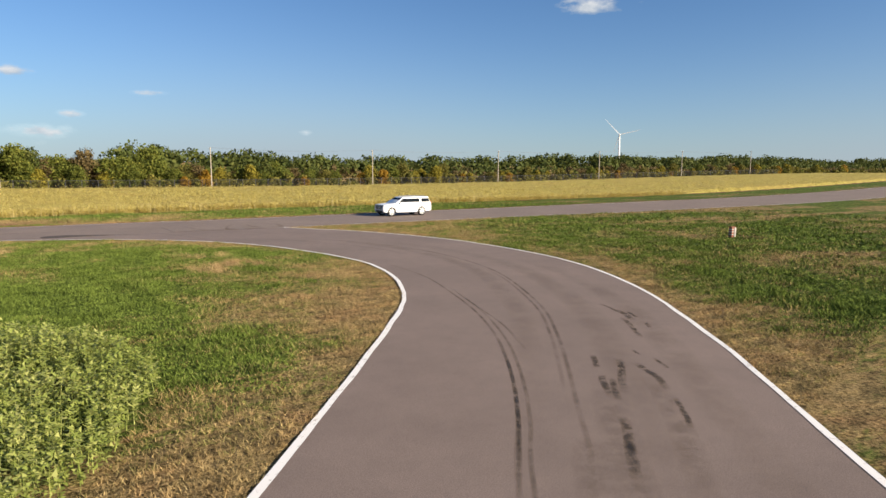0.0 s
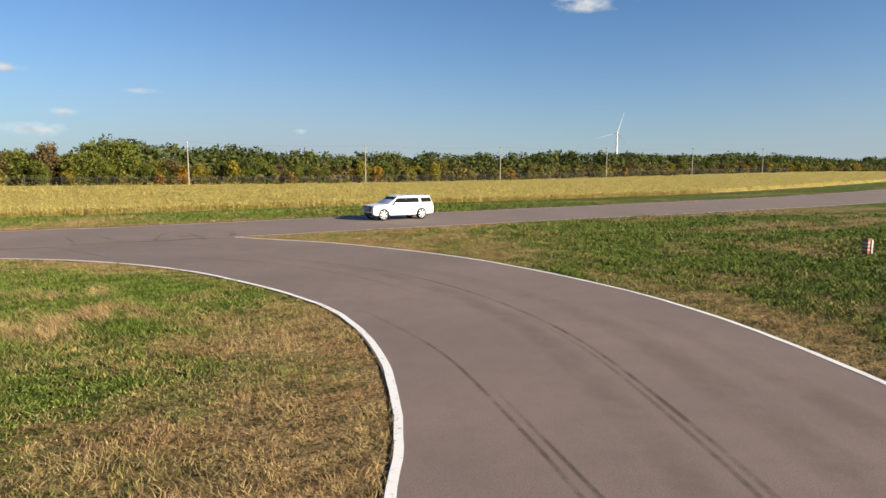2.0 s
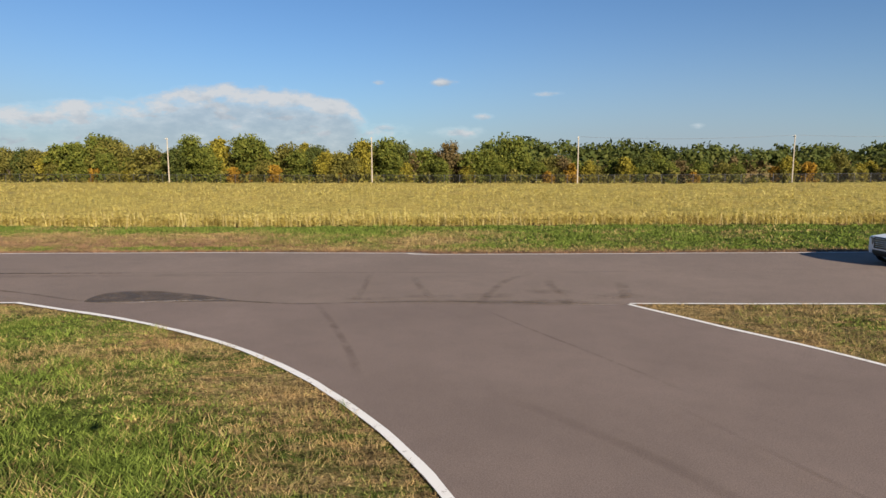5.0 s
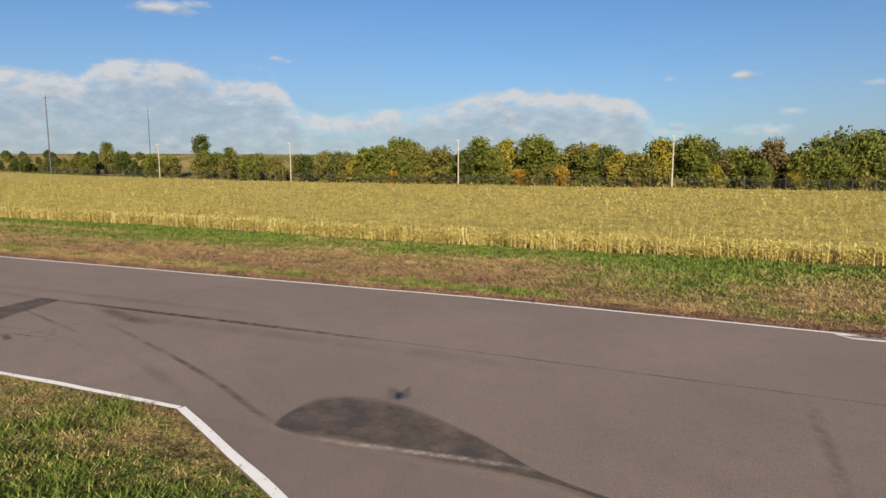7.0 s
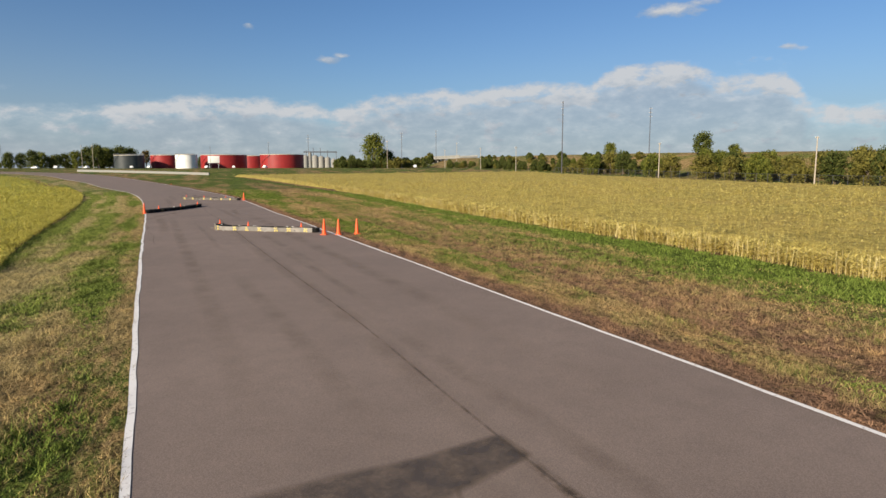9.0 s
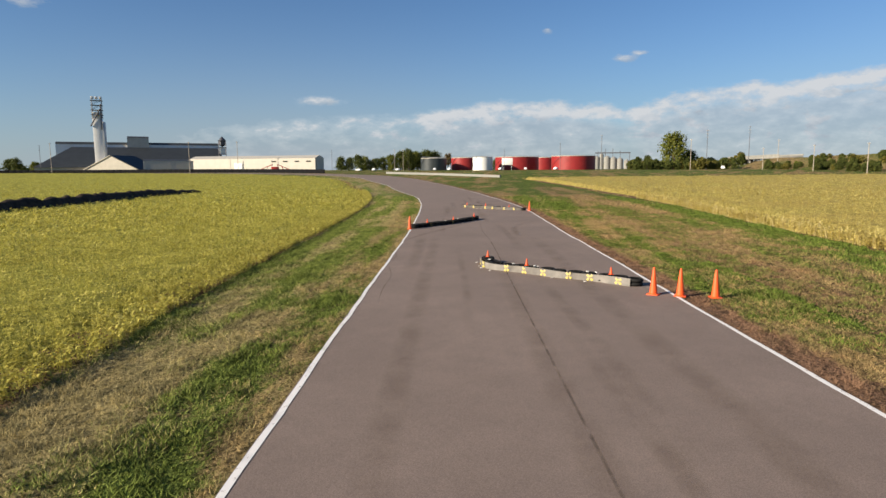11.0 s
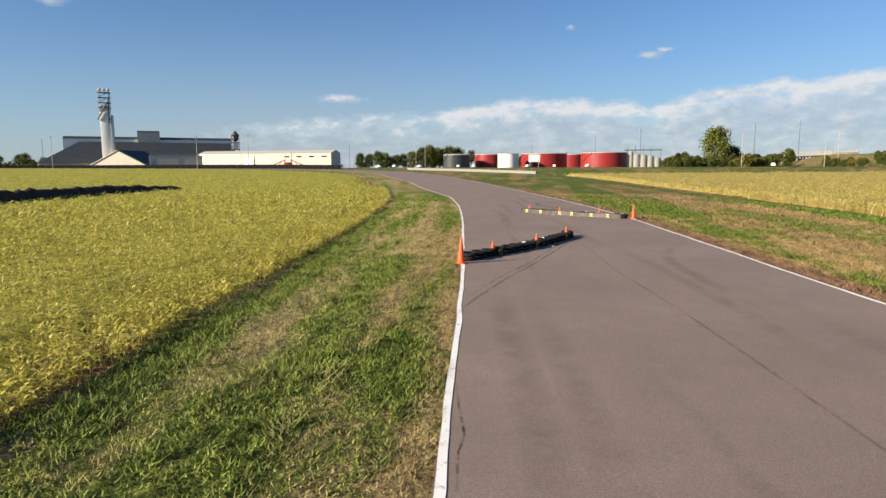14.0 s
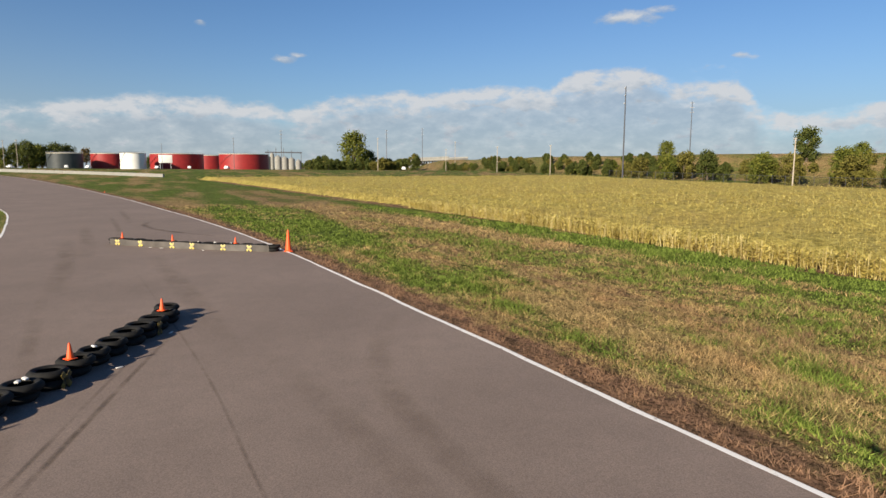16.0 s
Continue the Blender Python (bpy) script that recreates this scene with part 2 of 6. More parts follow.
def leafy(name, tones, rough=0.7, through=0.25):
    """Leaves whose tone varies leaf by leaf and, more broadly, over the plant."""
    m, n, l, b = mat(name, rough, 0, 0.2)
    r = n.new("ShaderNodeNewGeometry").outputs["Random Per Island"]
    broad = noise_tex(n, l, 0.6, 3)
    f = maths(n, l, "ADD", maths(n, l, "MULTIPLY", r, 0.42), maths(n, l, "MULTIPLY", maths(n, l, "SUBTRACT", broad, 0.16), 0.9))
    k = len(tones) - 1
    c = colour_ramp(n, l, f, [(0.1 + 0.8 * i / k, t) for i, t in enumerate(tones)])
    l.new(c, b.inputs["Base Color"])
    t = n.new("ShaderNodeBsdfTranslucent")
    l.new(c, t.inputs[0])
    x = n.new("ShaderNodeMixShader")
    x.inputs[0].default_value = through
    l.new(b.outputs[0], x.inputs[1])
    l.new(t.outputs[0], x.inputs[2])
    l.new(x.outputs[0], n["Material Output"].inputs[0])
    return m


ASPHALT_MAIN = asphalt("asphalt_main", (0.212, 0.164, 0.138))
ASPHALT_BRANCH = asphalt("asphalt_branch", (0.200, 0.153, 0.132))
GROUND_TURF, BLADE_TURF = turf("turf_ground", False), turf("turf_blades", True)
CROP_GOLD = leafy("ripe_crop", [(0.25, 0.175, 0.045), (0.52, 0.42, 0.115), (0.77, 0.66, 0.25)], 0.75, 0.3)
CROP_LIME = leafy("turning_crop", [(0.16, 0.150, 0.03), (0.48, 0.43, 0.08), (0.78, 0.68, 0.21)], 0.7, 0.32)
WEED_LEAF = leafy("weed_leaf", [(0.12, 0.16, 0.03), (0.27, 0.31, 0.07), (0.48, 0.47, 0.17)], 0.6, 0.25)


# ---- mesh helpers ----
def bulk(name, verts, tris, material, attrs=None, parent=None):
    """A mesh object from numpy arrays of corners and triangles or quads."""
    me = bpy.data.meshes.new(name)
    verts, tris = np.asarray(verts, np.float32), np.asarray(tris, np.int32)
    k = tris.shape[1]
    me.vertices.add(len(verts))
    me.vertices.foreach_set("co", verts.ravel())
    me.loops.add(tris.size)
    me.loops.foreach_set("vertex_index", tris.ravel())
    me.polygons.add(len(tris))
    me.polygons.foreach_set("loop_start", np.arange(0, tris.size, k, dtype=np.int32))
    me.polygons.foreach_set("loop_total", np.full(len(tris), k, np.int32))
    for key, val in (attrs or {}).items():
        me.attributes.new(key, "FLOAT", "POINT").data.foreach_set("value", np.asarray(val, np.float32).ravel())
    me.update(calc_edges=True)
    me.materials.append(material)
    ob = new(name, me)
    ob.parent = parent
    return ob


def part(name, bm, material, parent=None, label="", flat=False):
    """Links a bmesh as one mesh object under a thing or a part."""
    me = bpy.data.meshes.new(name)
    if not flat:
        for f in bm.faces:
            f.smooth = True
    bm.to_mesh(me)
    bm.free()
    if not flat:
        me.set_sharp_from_angle(angle=radians(35))
    me.materials.append(material)
    ob = new(name, me)
    ob.parent = parent
    if label:
        ob["label"] = label
    return ob


def empty(name, label, category, group="", at=None, kind=""):
    ob = new(name)
    if at:
        ob.matrix_basis = at
    return tagged(ob, label, category, group, kind)


def box(bm, size, at=(0, 0, 0), turn=(0, 0, 0), bevel=0.0):
    r = bmesh.ops.create_cube(bm, size=1, matrix=pose(*at, *turn) @ Matrix.Diagonal((*size, 1)))
    if bevel:
        es = {e for v in r["verts"] for e in v.link_edges}
        bmesh.ops.bevel(bm, geom=list(es), offset=bevel, segments=2, affect="EDGES", profile=0.5)
    return bm


def rod(bm, a, b, r0, r1=None, sides=8):
    a, b = Vector(a), Vector(b)
    m = Matrix.Translation((a + b) / 2) @ (b - a).to_track_quat("Z", "Y").to_matrix().to_4x4()
    bmesh.ops.create_cone(bm, cap_ends=True, segments=sides, radius1=r0, radius2=r0 if r1 is None else r1, depth=(b - a).length, matrix=m)
    return bm


def tube(bm, points, r, sides=5):
    """One bent wire through the points."""
    rings = []
    for i, p in enumerate(points):
        d = Vector(points[min(i + 1, len(points) - 1)]) - Vector(points[max(i - 1, 0)])
        q = d.to_track_quat("Z", "Y")
        rings.append([bm.verts.new(Vector(p) + q @ Vector((r * math.cos(2 * math.pi * k / sides), r * math.sin(2 * math.pi * k / sides), 0))) for k in range(sides)])
    for a, b in zip(rings, rings[1:]):
        for k in range(sides):
            bm.faces.new((a[k], a[(k + 1) % sides], b[(k + 1) % sides], b[k]))
    return bm


def lathe(bm, profile, sides=16, at=Matrix()):
    """Turns a profile of (radius, height) round the z axis."""
    rings = []
    for r, z in profile:
        rings.append([bm.verts.new(at @ Vector((r * math.cos(2 * math.pi * i / sides), r * math.sin(2 * math.pi * i / sides), z))) for i in range(sides)])
    for a, b in zip(rings, rings[1:]):
        for i in range(sides):
            bm.faces.new((a[i], a[(i + 1) % sides], b[(i + 1) % sides], b[i]))
    return bm


def mesh_bm():
    return bmesh.new()


def strip(name, left, right, lift, material, parent=None, across=4):
    """A ribbon between two lines of equally many points, laid on the ground."""
    n = len(left)
    t = np.linspace(0, 1, across + 1)[None, :, None]
    p = left[:, None, :] * (1 - t) + right[:, None, :] * t
    p = p.reshape(-1, 2)
    v = np.column_stack([p, gz(p[:, 0], p[:, 1]) + lift])
    i = np.arange(n - 1)[:, None] * (across + 1) + np.arange(across)[None, :]
    i = i.ravel()
    q = np.column_stack([i, i + 1, i + across + 2, i + across + 1])
    side = np.tile(np.linspace(0, 1, across + 1), n)
    far = np.repeat(np.linspace(0, 1, n), across + 1)
    ob = bulk(name, v, q, material, {"side": side, "far": far}, parent)
    me = ob.data
    if len(me.polygons) and me.polygons[0].normal.z < 0:
        me.flip_normals()
    return ob


# ---- ground, one sheet to the horizon ----
def spread(lo, hi, step, far):
    core = np.arange(lo, hi + step, step)
    out, s = [], step
    v = hi
    while v < far:
        s *= 1.18
        v += s
        out.append(v)
    left, s, v = [], step, lo
    while v > -far:
        s *= 1.18
        v -= s
        left.append(v)
    return np.concatenate([left[::-1], core, out])


def dry_share(x, y):
    """How dry the grass is: streaks along the roads, brown beside the kerbs, green by the crops."""
    u, q = along_out(x, y)
    dr = np.minimum(np.minimum(reach(x, y, NORTH[::3]), reach(x, y, SOUTH[::3])), np.minimum(reach(x, y, BRANCH_W[::3]), reach(x, y, BRANCH_E[::3])))
    streak = fbm(u * 0.05, q * 0.75, 3)
    patch = fbm(x * 0.16, y * 0.16, 21)
    small = fbm(x * 0.8, y * 0.8, 33)
    d = 0.36 + 1.1 * (patch - 0.5) + 1.0 * (small - 0.5)
    main_side = ramp(-reach(x, y, np.vstack([BRANCH_W[::4], BRANCH_E[::4]])), -26, -14)
    d = d + (1 - main_side) * 1.7 * (streak - 0.5)
    d = d + 0.22 * np.exp(-(dr / 2.2) ** 2)
    dn = reach(x, y, CROP_NORTH[::3])
    north = u * 0 + (np.asarray(q) > -95)
    d = d - 0.75 * np.exp(-(dn / 2.2) ** 2) + 0.20 * ramp(dn, 2.5, 4.5) * inside(x, y, VERGE_NORTH) * ramp(-x, 22, 36) - 0.22 * inside(x, y, VERGE_NORTH) * (1 - ramp(-x, 18, 32))
    ds = reach(x, y, CROP_SOUTH[::3])
    d = d - 0.08 * np.exp(-(ds / 2.5) ** 2)
    east = inside(x, y, TRIANGLE)
    d = np.where(east, d - 0.03 + 0.22 * np.exp(-(dr / 4) ** 2) * (1 - 0.85 * ramp(y, 24, 34)), d)
    isle = inside(x, y, ISLE)
    d = np.where(isle, d - 0.16 + 0.38 * np.exp(-(dr / 5.0) ** 2) * (1 - ramp(y, 25, 32)) + 0.22 * np.exp(-(dr / 2.6) ** 2) * ramp(y, 24, 30) * ramp(x, -22, -12) - 0.22 * ramp(dr, 6, 11), d)
    sw = reach(x, y, SOUTH[::3]) + 0.7 * (fbm(x * 0.12, y * 0.12, 61) - 0.5)
    d = d + ramp(-x, 20, 45) * (ds < 16) * (0.10 + 0.26 * np.cos(2 * np.pi * (sw - 2.05) / 2.1) + 1.3 * (fbm((x + y) * 0.07, sw * 1.3, 67) - 0.5) + 0.16 * np.exp(-(sw / 0.7) ** 2) - 0.15 * np.exp(-((sw - 5.2) / 0.7) ** 2))
    inner = inside(x, y, FIELD_NORTH) | inside(x, y, FIELD_SOUTH)
    d = np.where(inner, 0.9, d)
    ridge = ramp(q, 8, 24)
    return d * (1 - ridge) + ridge * (0.60 + 0.9 * (patch - 0.5))


def hay_share(x, y):
    """Where the mown grass lies pale: the verge between the road and the turning crop."""
    away = np.minimum(reach(x, y, CROP_SOUTH[::3]), reach(x, y, SOUTH_WEST[::3]))
    return 0.78 * ramp(-x, 30, 46) * (1 - ramp(away, 3.5, 7)) * (reach(x, y, NORTH[::3]) > 10) * (0.40 + 0.60 * ramp(reach(x, y, SOUTH_WEST[::3]), 0.8, 2.8))


def bare_share(x, y):
    dn = reach(x, y, NORTH[::3])
    db = np.minimum(reach(x, y, BRANCH_E[::3]), reach(x, y, BRANCH_W[::3]))
    ds = reach(x, y, SOUTH[::3])
    v = 0.78 * np.exp(-(dn / 0.9) ** 2) + 0.38 * np.exp(-(dn / 4.5) ** 2) + 0.45 * np.exp(-(db / 0.6) ** 2) + 0.4 * np.exp(-(ds / 0.5) ** 2)
    sandy = 0.75 * np.exp(-(((x + 36.5) / 4.5) ** 2 + ((y - 44.0) / 1.8) ** 2))
    barrel = 0.85 * np.exp(-(((x - 19.4) / 1.8) ** 2 + ((y - 40.6) / 0.8) ** 2))
    inner = inside(x, y, FIELD_NORTH) | inside(x, y, FIELD_SOUTH)
    v = v + 0.52 * ramp(reach(x, y, CROP_NORTH[::3]), 2.5, 4.5) * inside(x, y, VERGE_NORTH) * ramp(-x, 20, 34)
    return np.where(inner, 0.9, np.maximum(np.maximum(v, sandy), barrel))


VERGE_NORTH = np.vstack([NORTH[20:120], CROP_NORTH[::-1]])
TRIANGLE = np.vstack([SOUTH_EAST, BRANCH_E])
ISLE = np.array([CORNER, *[tuple(p) for p in BRANCH_W], (-40, -40), (-60, 5)])
gx, gy = spread(-255, 110, 1.9, 3900), spread(-150, 215, 1.9, 3900)
GX, GY = np.meshgrid(gx, gy)
fx, fy = GX.ravel(), GY.ravel()
on_road = inside(fx, fy, MAIN) | inside(fx, fy, BRANCH)
rim = np.minimum(np.minimum(reach(fx, fy, NORTH[::3]), reach(fx, fy, SOUTH[::3])), np.minimum(reach(fx, fy, BRANCH_W[::3]), reach(fx, fy, BRANCH_E[::3])))
fz = gz(fx, fy) - 0.012 - 0.03 * (~on_road) * ramp(rim, 1.0, 3.0) + 0.04 * (fbm(fx * 0.5, fy * 0.5, 44) - 0.5) * (~on_road) * ramp(rim, 1.0, 4) - 0.07 * on_road * ramp(rim, 2.0, 3.2)
idx = (np.arange(len(gy) - 1)[:, None] * len(gx) + np.arange(len(gx) - 1)[None, :]).ravel()
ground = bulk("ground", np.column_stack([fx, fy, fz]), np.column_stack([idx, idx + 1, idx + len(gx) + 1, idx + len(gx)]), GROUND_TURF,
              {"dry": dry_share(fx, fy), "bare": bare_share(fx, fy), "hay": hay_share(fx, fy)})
ground.data.polygons.foreach_set("use_smooth", np.ones(len(ground.data.polygons), bool))
tagged(ground, "flat ground with mixed green and dried brown grass", "ground", kind="structure")

# ---- roads ----
N_MAIN = 420
main_road = strip("road", even(NORTH, N_MAIN), even(SOUTH, N_MAIN), 0.012, ASPHALT_MAIN, across=8)
tagged(main_road, "wide worn brownish-grey asphalt racetrack straight with white edges", "road", kind="structure")
bw, be = even(BRANCH_W, 120), even(BRANCH_E, 120)
branch_road = strip("road_branch", bw, be, 0.016, ASPHALT_BRANCH, across=8)
tagged(branch_road, "curved asphalt track branch with dark tyre marks", "road", kind="structure")

# ---- white edge lines ----
def paint(name):
    m, n, l, b = mat(name, 0.7, 0, 0.3)
    worn = noise_tex(n, l, 7, 6, None, 0.75)
    c = blend(n, l, colour_ramp(n, l, worn, [(0.33, (1, 1, 1)), (0.42, (0, 0, 0))]), (0.80, 0.775, 0.74), (0.30, 0.26, 0.23))
    l.new(c, b.inputs["Base Color"])
    return m


EDGE_PAINT = paint("worn_white_paint")


def side_step(line, d):
    """The line moved to its left by d."""
    t = np.gradient(line, axis=0)
    t /= np.linalg.norm(t, axis=1)[:, None] + 1e-9
    return line + np.column_stack([-t[:, 1], t[:, 0]]) * (d if np.ndim(d) == 0 else np.asarray(d)[:, None])


def edge_line(line, sign, parent, wide=0.11, lift=0.02):
    p = even(line, int(np.sum(np.linalg.norm(np.diff(line, axis=0), axis=1)) / 0.35))
    s = np.arange(len(p)) * 0.35
    w = wide * (0.85 + 0.4 * fbm(s * 0.8, s * 0, 71))
    o = sign * 0.10 * (fbm(s * 0.35, s * 0, 77) - 0.5)
    ob = strip("edge_line", side_step(p, o), side_step(p, o + sign * w), lift, EDGE_PAINT, parent, across=1)
    ob["label"] = "worn white painted edge line"


edge_line(NORTH[:260], 1, main_road)
edge_line(SOUTH_EAST, -1, main_road)
edge_line(SOUTH_WEST, -1, main_road, 0.11)
edge_line(BRANCH_W, 1, branch_road, 0.135, 0.024)
edge_line(BRANCH_E, -1, branch_road, 0.13, 0.024)


# ---- tyre marks, seams and stains on the asphalt ----
def stain(name, tone, strength, scale, soft=True):
    m, n, l, b = mat(name, 0.8, 0, 0.2)
    b.inputs["Base Color"].default_value = (*tone, 1)
    low = 0.05 if soft else 0.5
    f = colour_ramp(n, l, noise_tex(n, l, scale, 5, None, 0.7), [(0.36, (low, low, low)), (0.60, (1, 1, 1))])
    s = attribute(n, "side")
    edge = maths(n, l, "MULTIPLY", maths(n, l, "MULTIPLY", s, maths(n, l, "SUBTRACT", 1.0, s)), 4.0 if soft else 9.0, True)
    e = attribute(n, "far")
    ends = maths(n, l, "MULTIPLY", maths(n, l, "MULTIPLY", e, maths(n, l, "SUBTRACT", 1.0, e)), 4.5 if soft else 30.0, True)
    a = maths(n, l, "MULTIPLY", maths(n, l, "MULTIPLY", maths(n, l, "MULTIPLY", edge, f), ends), strength, True)
    t = n.new("ShaderNodeBsdfTransparent")
    x = n.new("ShaderNodeMixShader")
    l.new(a, x.inputs[0])
    l.new(t.outputs[0], x.inputs[1])
    l.new(b.outputs[0], x.inputs[2])
    l.new(x.outputs[0], n["Material Output"].inputs[0])
    return m


RUBBER_MARK = stain("rubber_mark", (0.035, 0.030, 0.030), 0.62, 0.9)
FAINT_MARK = stain("faint_rubber_mark", (0.05, 0.042, 0.04), 0.21, 0.6)
OIL_MARK = stain("dark_stain", (0.022, 0.019, 0.019), 1.1, 4.0)
BLOT = stain("resurfaced_patch", (0.058, 0.050, 0.048), 0.92, 2.2, False)
SEAM_MARK = stain("seam_mark", (0.05, 0.043, 0.042), 0.6, 0.7)
SMUDGE = stain("rubber_smudge", (0.05, 0.043, 0.042), 0.30, 2.6)
marks = 0


def mark(points, wide, material, parent, name="tyre_mark"):
    global marks
    marks += 1
    p = smooth(points, 0.5)
    ob = strip(name, side_step(p, wide / 2), side_step(p, -wide / 2), 0.022 + 0.0006 * (marks % 9), material, parent, across=4)
    ob.visible_shadow = False
    return ob


def band(a, b, material, parent, name):
    a, b = even(smooth(a, 0.3), 40), even(smooth(b, 0.3), 40)
    ob = strip(name, a, b, 0.021, material, parent, across=6)
    ob.visible_shadow = False


SKID_A = [(0.8, 2), (0.99, 7.6), (1.28, 10.2), (1.42, 12.6), (1.37, 15.3), (0.96, 18.45), (0.15, 21.8), (-0.6, 24.3), (-1.6, 26.4), (-3.2, 29.1)]
SKID_B = [(1.6, 4), (1.97, 7.75), (2.2, 8.9), (2.43, 11.0), (2.67, 13.0), (2.94, 15.8), (3.05, 19.1), (2.55, 24.2), (1.75, 27.4), (0.4, 30.5), (-1.5, 33.4), (-4.1, 36.0), (-9, 39.4)]
mark(SKID_A, 0.11, RUBBER_MARK, branch_road)
mark(SKID_A[1:5], 0.10, OIL_MARK, branch_road)
mark([(x + 0.2, y) for x, y in SKID_A[:7]], 0.10, SEAM_MARK, branch_road)
mark([(0.2, 22.4), (1.0, 19.25), (1.64, 16.71), (1.97, 14.04)], 0.09, SEAM_MARK, branch_road)
mark(SKID_B, 0.13, RUBBER_MARK, branch_road)
mark([(x - 0.18, y) for x, y in SKID_B[3:9]], 0.12, SEAM_MARK, branch_road)
mark([(x - 0.8, y + 0.2) for x, y in SKID_B[1:]], 0.8, FAINT_MARK, branch_road)
mark([(x + 1.2, y + 0.4) for x, y in SKID_B[:-1]], 1.0, FAINT_MARK, branch_road)
mark([(x + 2.6, y + 0.4) for x, y in SKID_B[:-3]], 0.9, FAINT_MARK, branch_road)
mark([(-12, 38.4), (-7.6, 36.8), (-3.6, 33.6), (-1.2, 30.4)], 0.3, FAINT_MARK, branch_road)
for pts, w in (([(4.95, 19.5), (5.12, 18.9), (5.2, 18.3)], 0.16), ([(5.2, 18.7), (5.35, 18.0), (5.3, 17.2)], 0.24), ([(5.1, 17.6), (5.12, 17.0), (5.05, 16.2), (4.99, 15.4)], 0.18),
               ([(5.5, 18.4), (5.55, 17.6)], 0.12), ([(5.6, 17.0), (5.55, 16.4)], 0.14), ([(3.40, 13.9), (3.36, 13.5), (3.27, 12.9)], 0.17), ([(3.92, 13.6), (3.84, 13.1), (3.62, 12.3), (3.42, 11.4)], 0.20),
               ([(3.28, 12.5), (3.19, 12.1), (3.13, 11.2)], 0.18), ([(3.42, 12.3), (3.3, 11.6), (3.2, 11.0)], 0.16), ([(4.20, 13.3), (4.26, 12.9), (4.36, 12.3), (4.30, 11.6)], 0.20),
               ([(4.70, 13.7), (4.76, 13.3), (4.78, 12.9)], 0.12), ([(4.40, 14.4), (4.5, 13.9)], 0.10), ([(4.30, 11.2), (4.22, 10.7), (4.14, 10.2), (4.04, 9.8)], 0.13),
               ([(3.06, 10.3), (3.0, 9.8), (2.8, 8.9), (2.56, 7.7)], 0.20)):
    mark(pts, w, OIL_MARK, branch_road, "oil_stain")
for pts, w in (([(3.3, 12.4), (2.9, 10.2), (2.5, 7.6), (2.1, 5)], 0.7), ([(2.3, 9.4), (2.1, 8.5), (1.9, 7.2)], 0.55), ([(4.3, 13.0), (4.0, 10.4), (3.3, 7.2)], 0.5)):
    mark(pts, w, SMUDGE, branch_road, "dark_stain")
STREAK = [(-23.0, 38.9), (-21.15, 40.3), (-19.27, 41.17), (-17.95, 42.25), (-16.53, 43.35), (-15.08, 44.25), (-13.7, 45.05), (-12.82, 45.54), (-11.4, 46.3)]
mark(STREAK, 0.22, SEAM_MARK, branch_road, "dark_seam")
mark(STREAK[3:], 0.75, SMUDGE, branch_road, "dark_stain")
for sx, sy, w in ((-18.04, 42.78, 0.5), (-16.83, 43.96, 0.6), (-15.46, 44.93, 0.9), (-14.21, 46.54, 0.8), (-13.45, 45.42, 0.9), (-12.38, 47.0, 0.8), (-14.42, 44.63, 0.6)):
    mark([(sx - 0.7, sy - 0.45), (sx, sy), (sx + 0.7, sy + 0.5)], w, SMUDGE, branch_road, "dark_stain")
for pts, w in (([(-18.99, 41.59), (-17.37, 40.43), (-16.18, 39.52), (-15.03, 38.61), (-13.8, 37.5)], 0.22), ([(-14.92, 43.47), (-14.06, 43.03), (-13.27, 42.54), (-12.04, 41.85), (-10.96, 41.27), (-8.6, 39.9)], 0.12),
               ([(-14.92, 43.47), (-15.56, 45.14), (-16.19, 47.53), (-16.06, 49.35)], 0.34), ([(-18.3, 42.5), (-19.44, 44.17), (-20.9, 46.18)], 0.28), ([(-16.5, 43.7), (-17.86, 44.96), (-19.41, 46.61)], 0.34),
               ([(-13.4, 46.1), (-14.52, 47.26), (-15.19, 48.57)], 0.4), ([(-12.2, 46.5), (-12.3, 47.6), (-13.1, 49.4)], 0.5)):
    mark(pts, w, SMUDGE, main_road)
PRINT = stain("dusty_tyre_print", (0.42, 0.36, 0.32), 0.75, 9.0)
mark([(-23.81, 38.19), (-22.96, 38.96), (-22.06, 39.79), (-21.09, 40.63)], 0.16, PRINT, main_road, "tyre_print")
mark([(-13.2, 45.14), (-12.53, 45.54), (-11.9, 46.0)], 0.12, PRINT, main_road, "tyre_print")
JOINT = [(4, 65.2), (-13.0, 51.8), (-17.1, 48.8), (-21.2, 46.0), (-28.9, 40.7), (-37.1, 34.8), (-43.5, 30.4), (-51, 24.9), (-62, 16.9), (-72.6, 9.2), (-78, 5.0), (-83.3, 1.2), (-95, -8)]
mark(JOINT, 0.07, RUBBER_MARK, main_road, "paving_seam")
mark([(-27.5, 41.6), (-30.4, 39.6), (-33.6, 37.3), (-37.1, 34.8)], 0.24, OIL_MARK, main_road, "paving_seam")
mark([(x - 0.25, y - 0.3) for x, y in JOINT[4:10]], 0.75, FAINT_MARK, main_road)
mark([(x + 2.0, y - 2.6) for x, y in JOINT[5:11]], 0.7, FAINT_MARK, main_road)
mark([(x - 1.6, y + 2.2) for x, y in JOINT[5:11]], 0.9, FAINT_MARK, main_road)
mark([(-33.4, 36.1), (-31.02, 36.74), (-28.16, 37.44), (-26.28, 37.8), (-24.6, 38.05), (-22.9, 38.75)], 0.17, RUBBER_MARK, main_road)
mark([(-30.5, 36.3), (-28.2, 36.8), (-26.0, 37.2)], 0.35, FAINT_MARK, main_road)
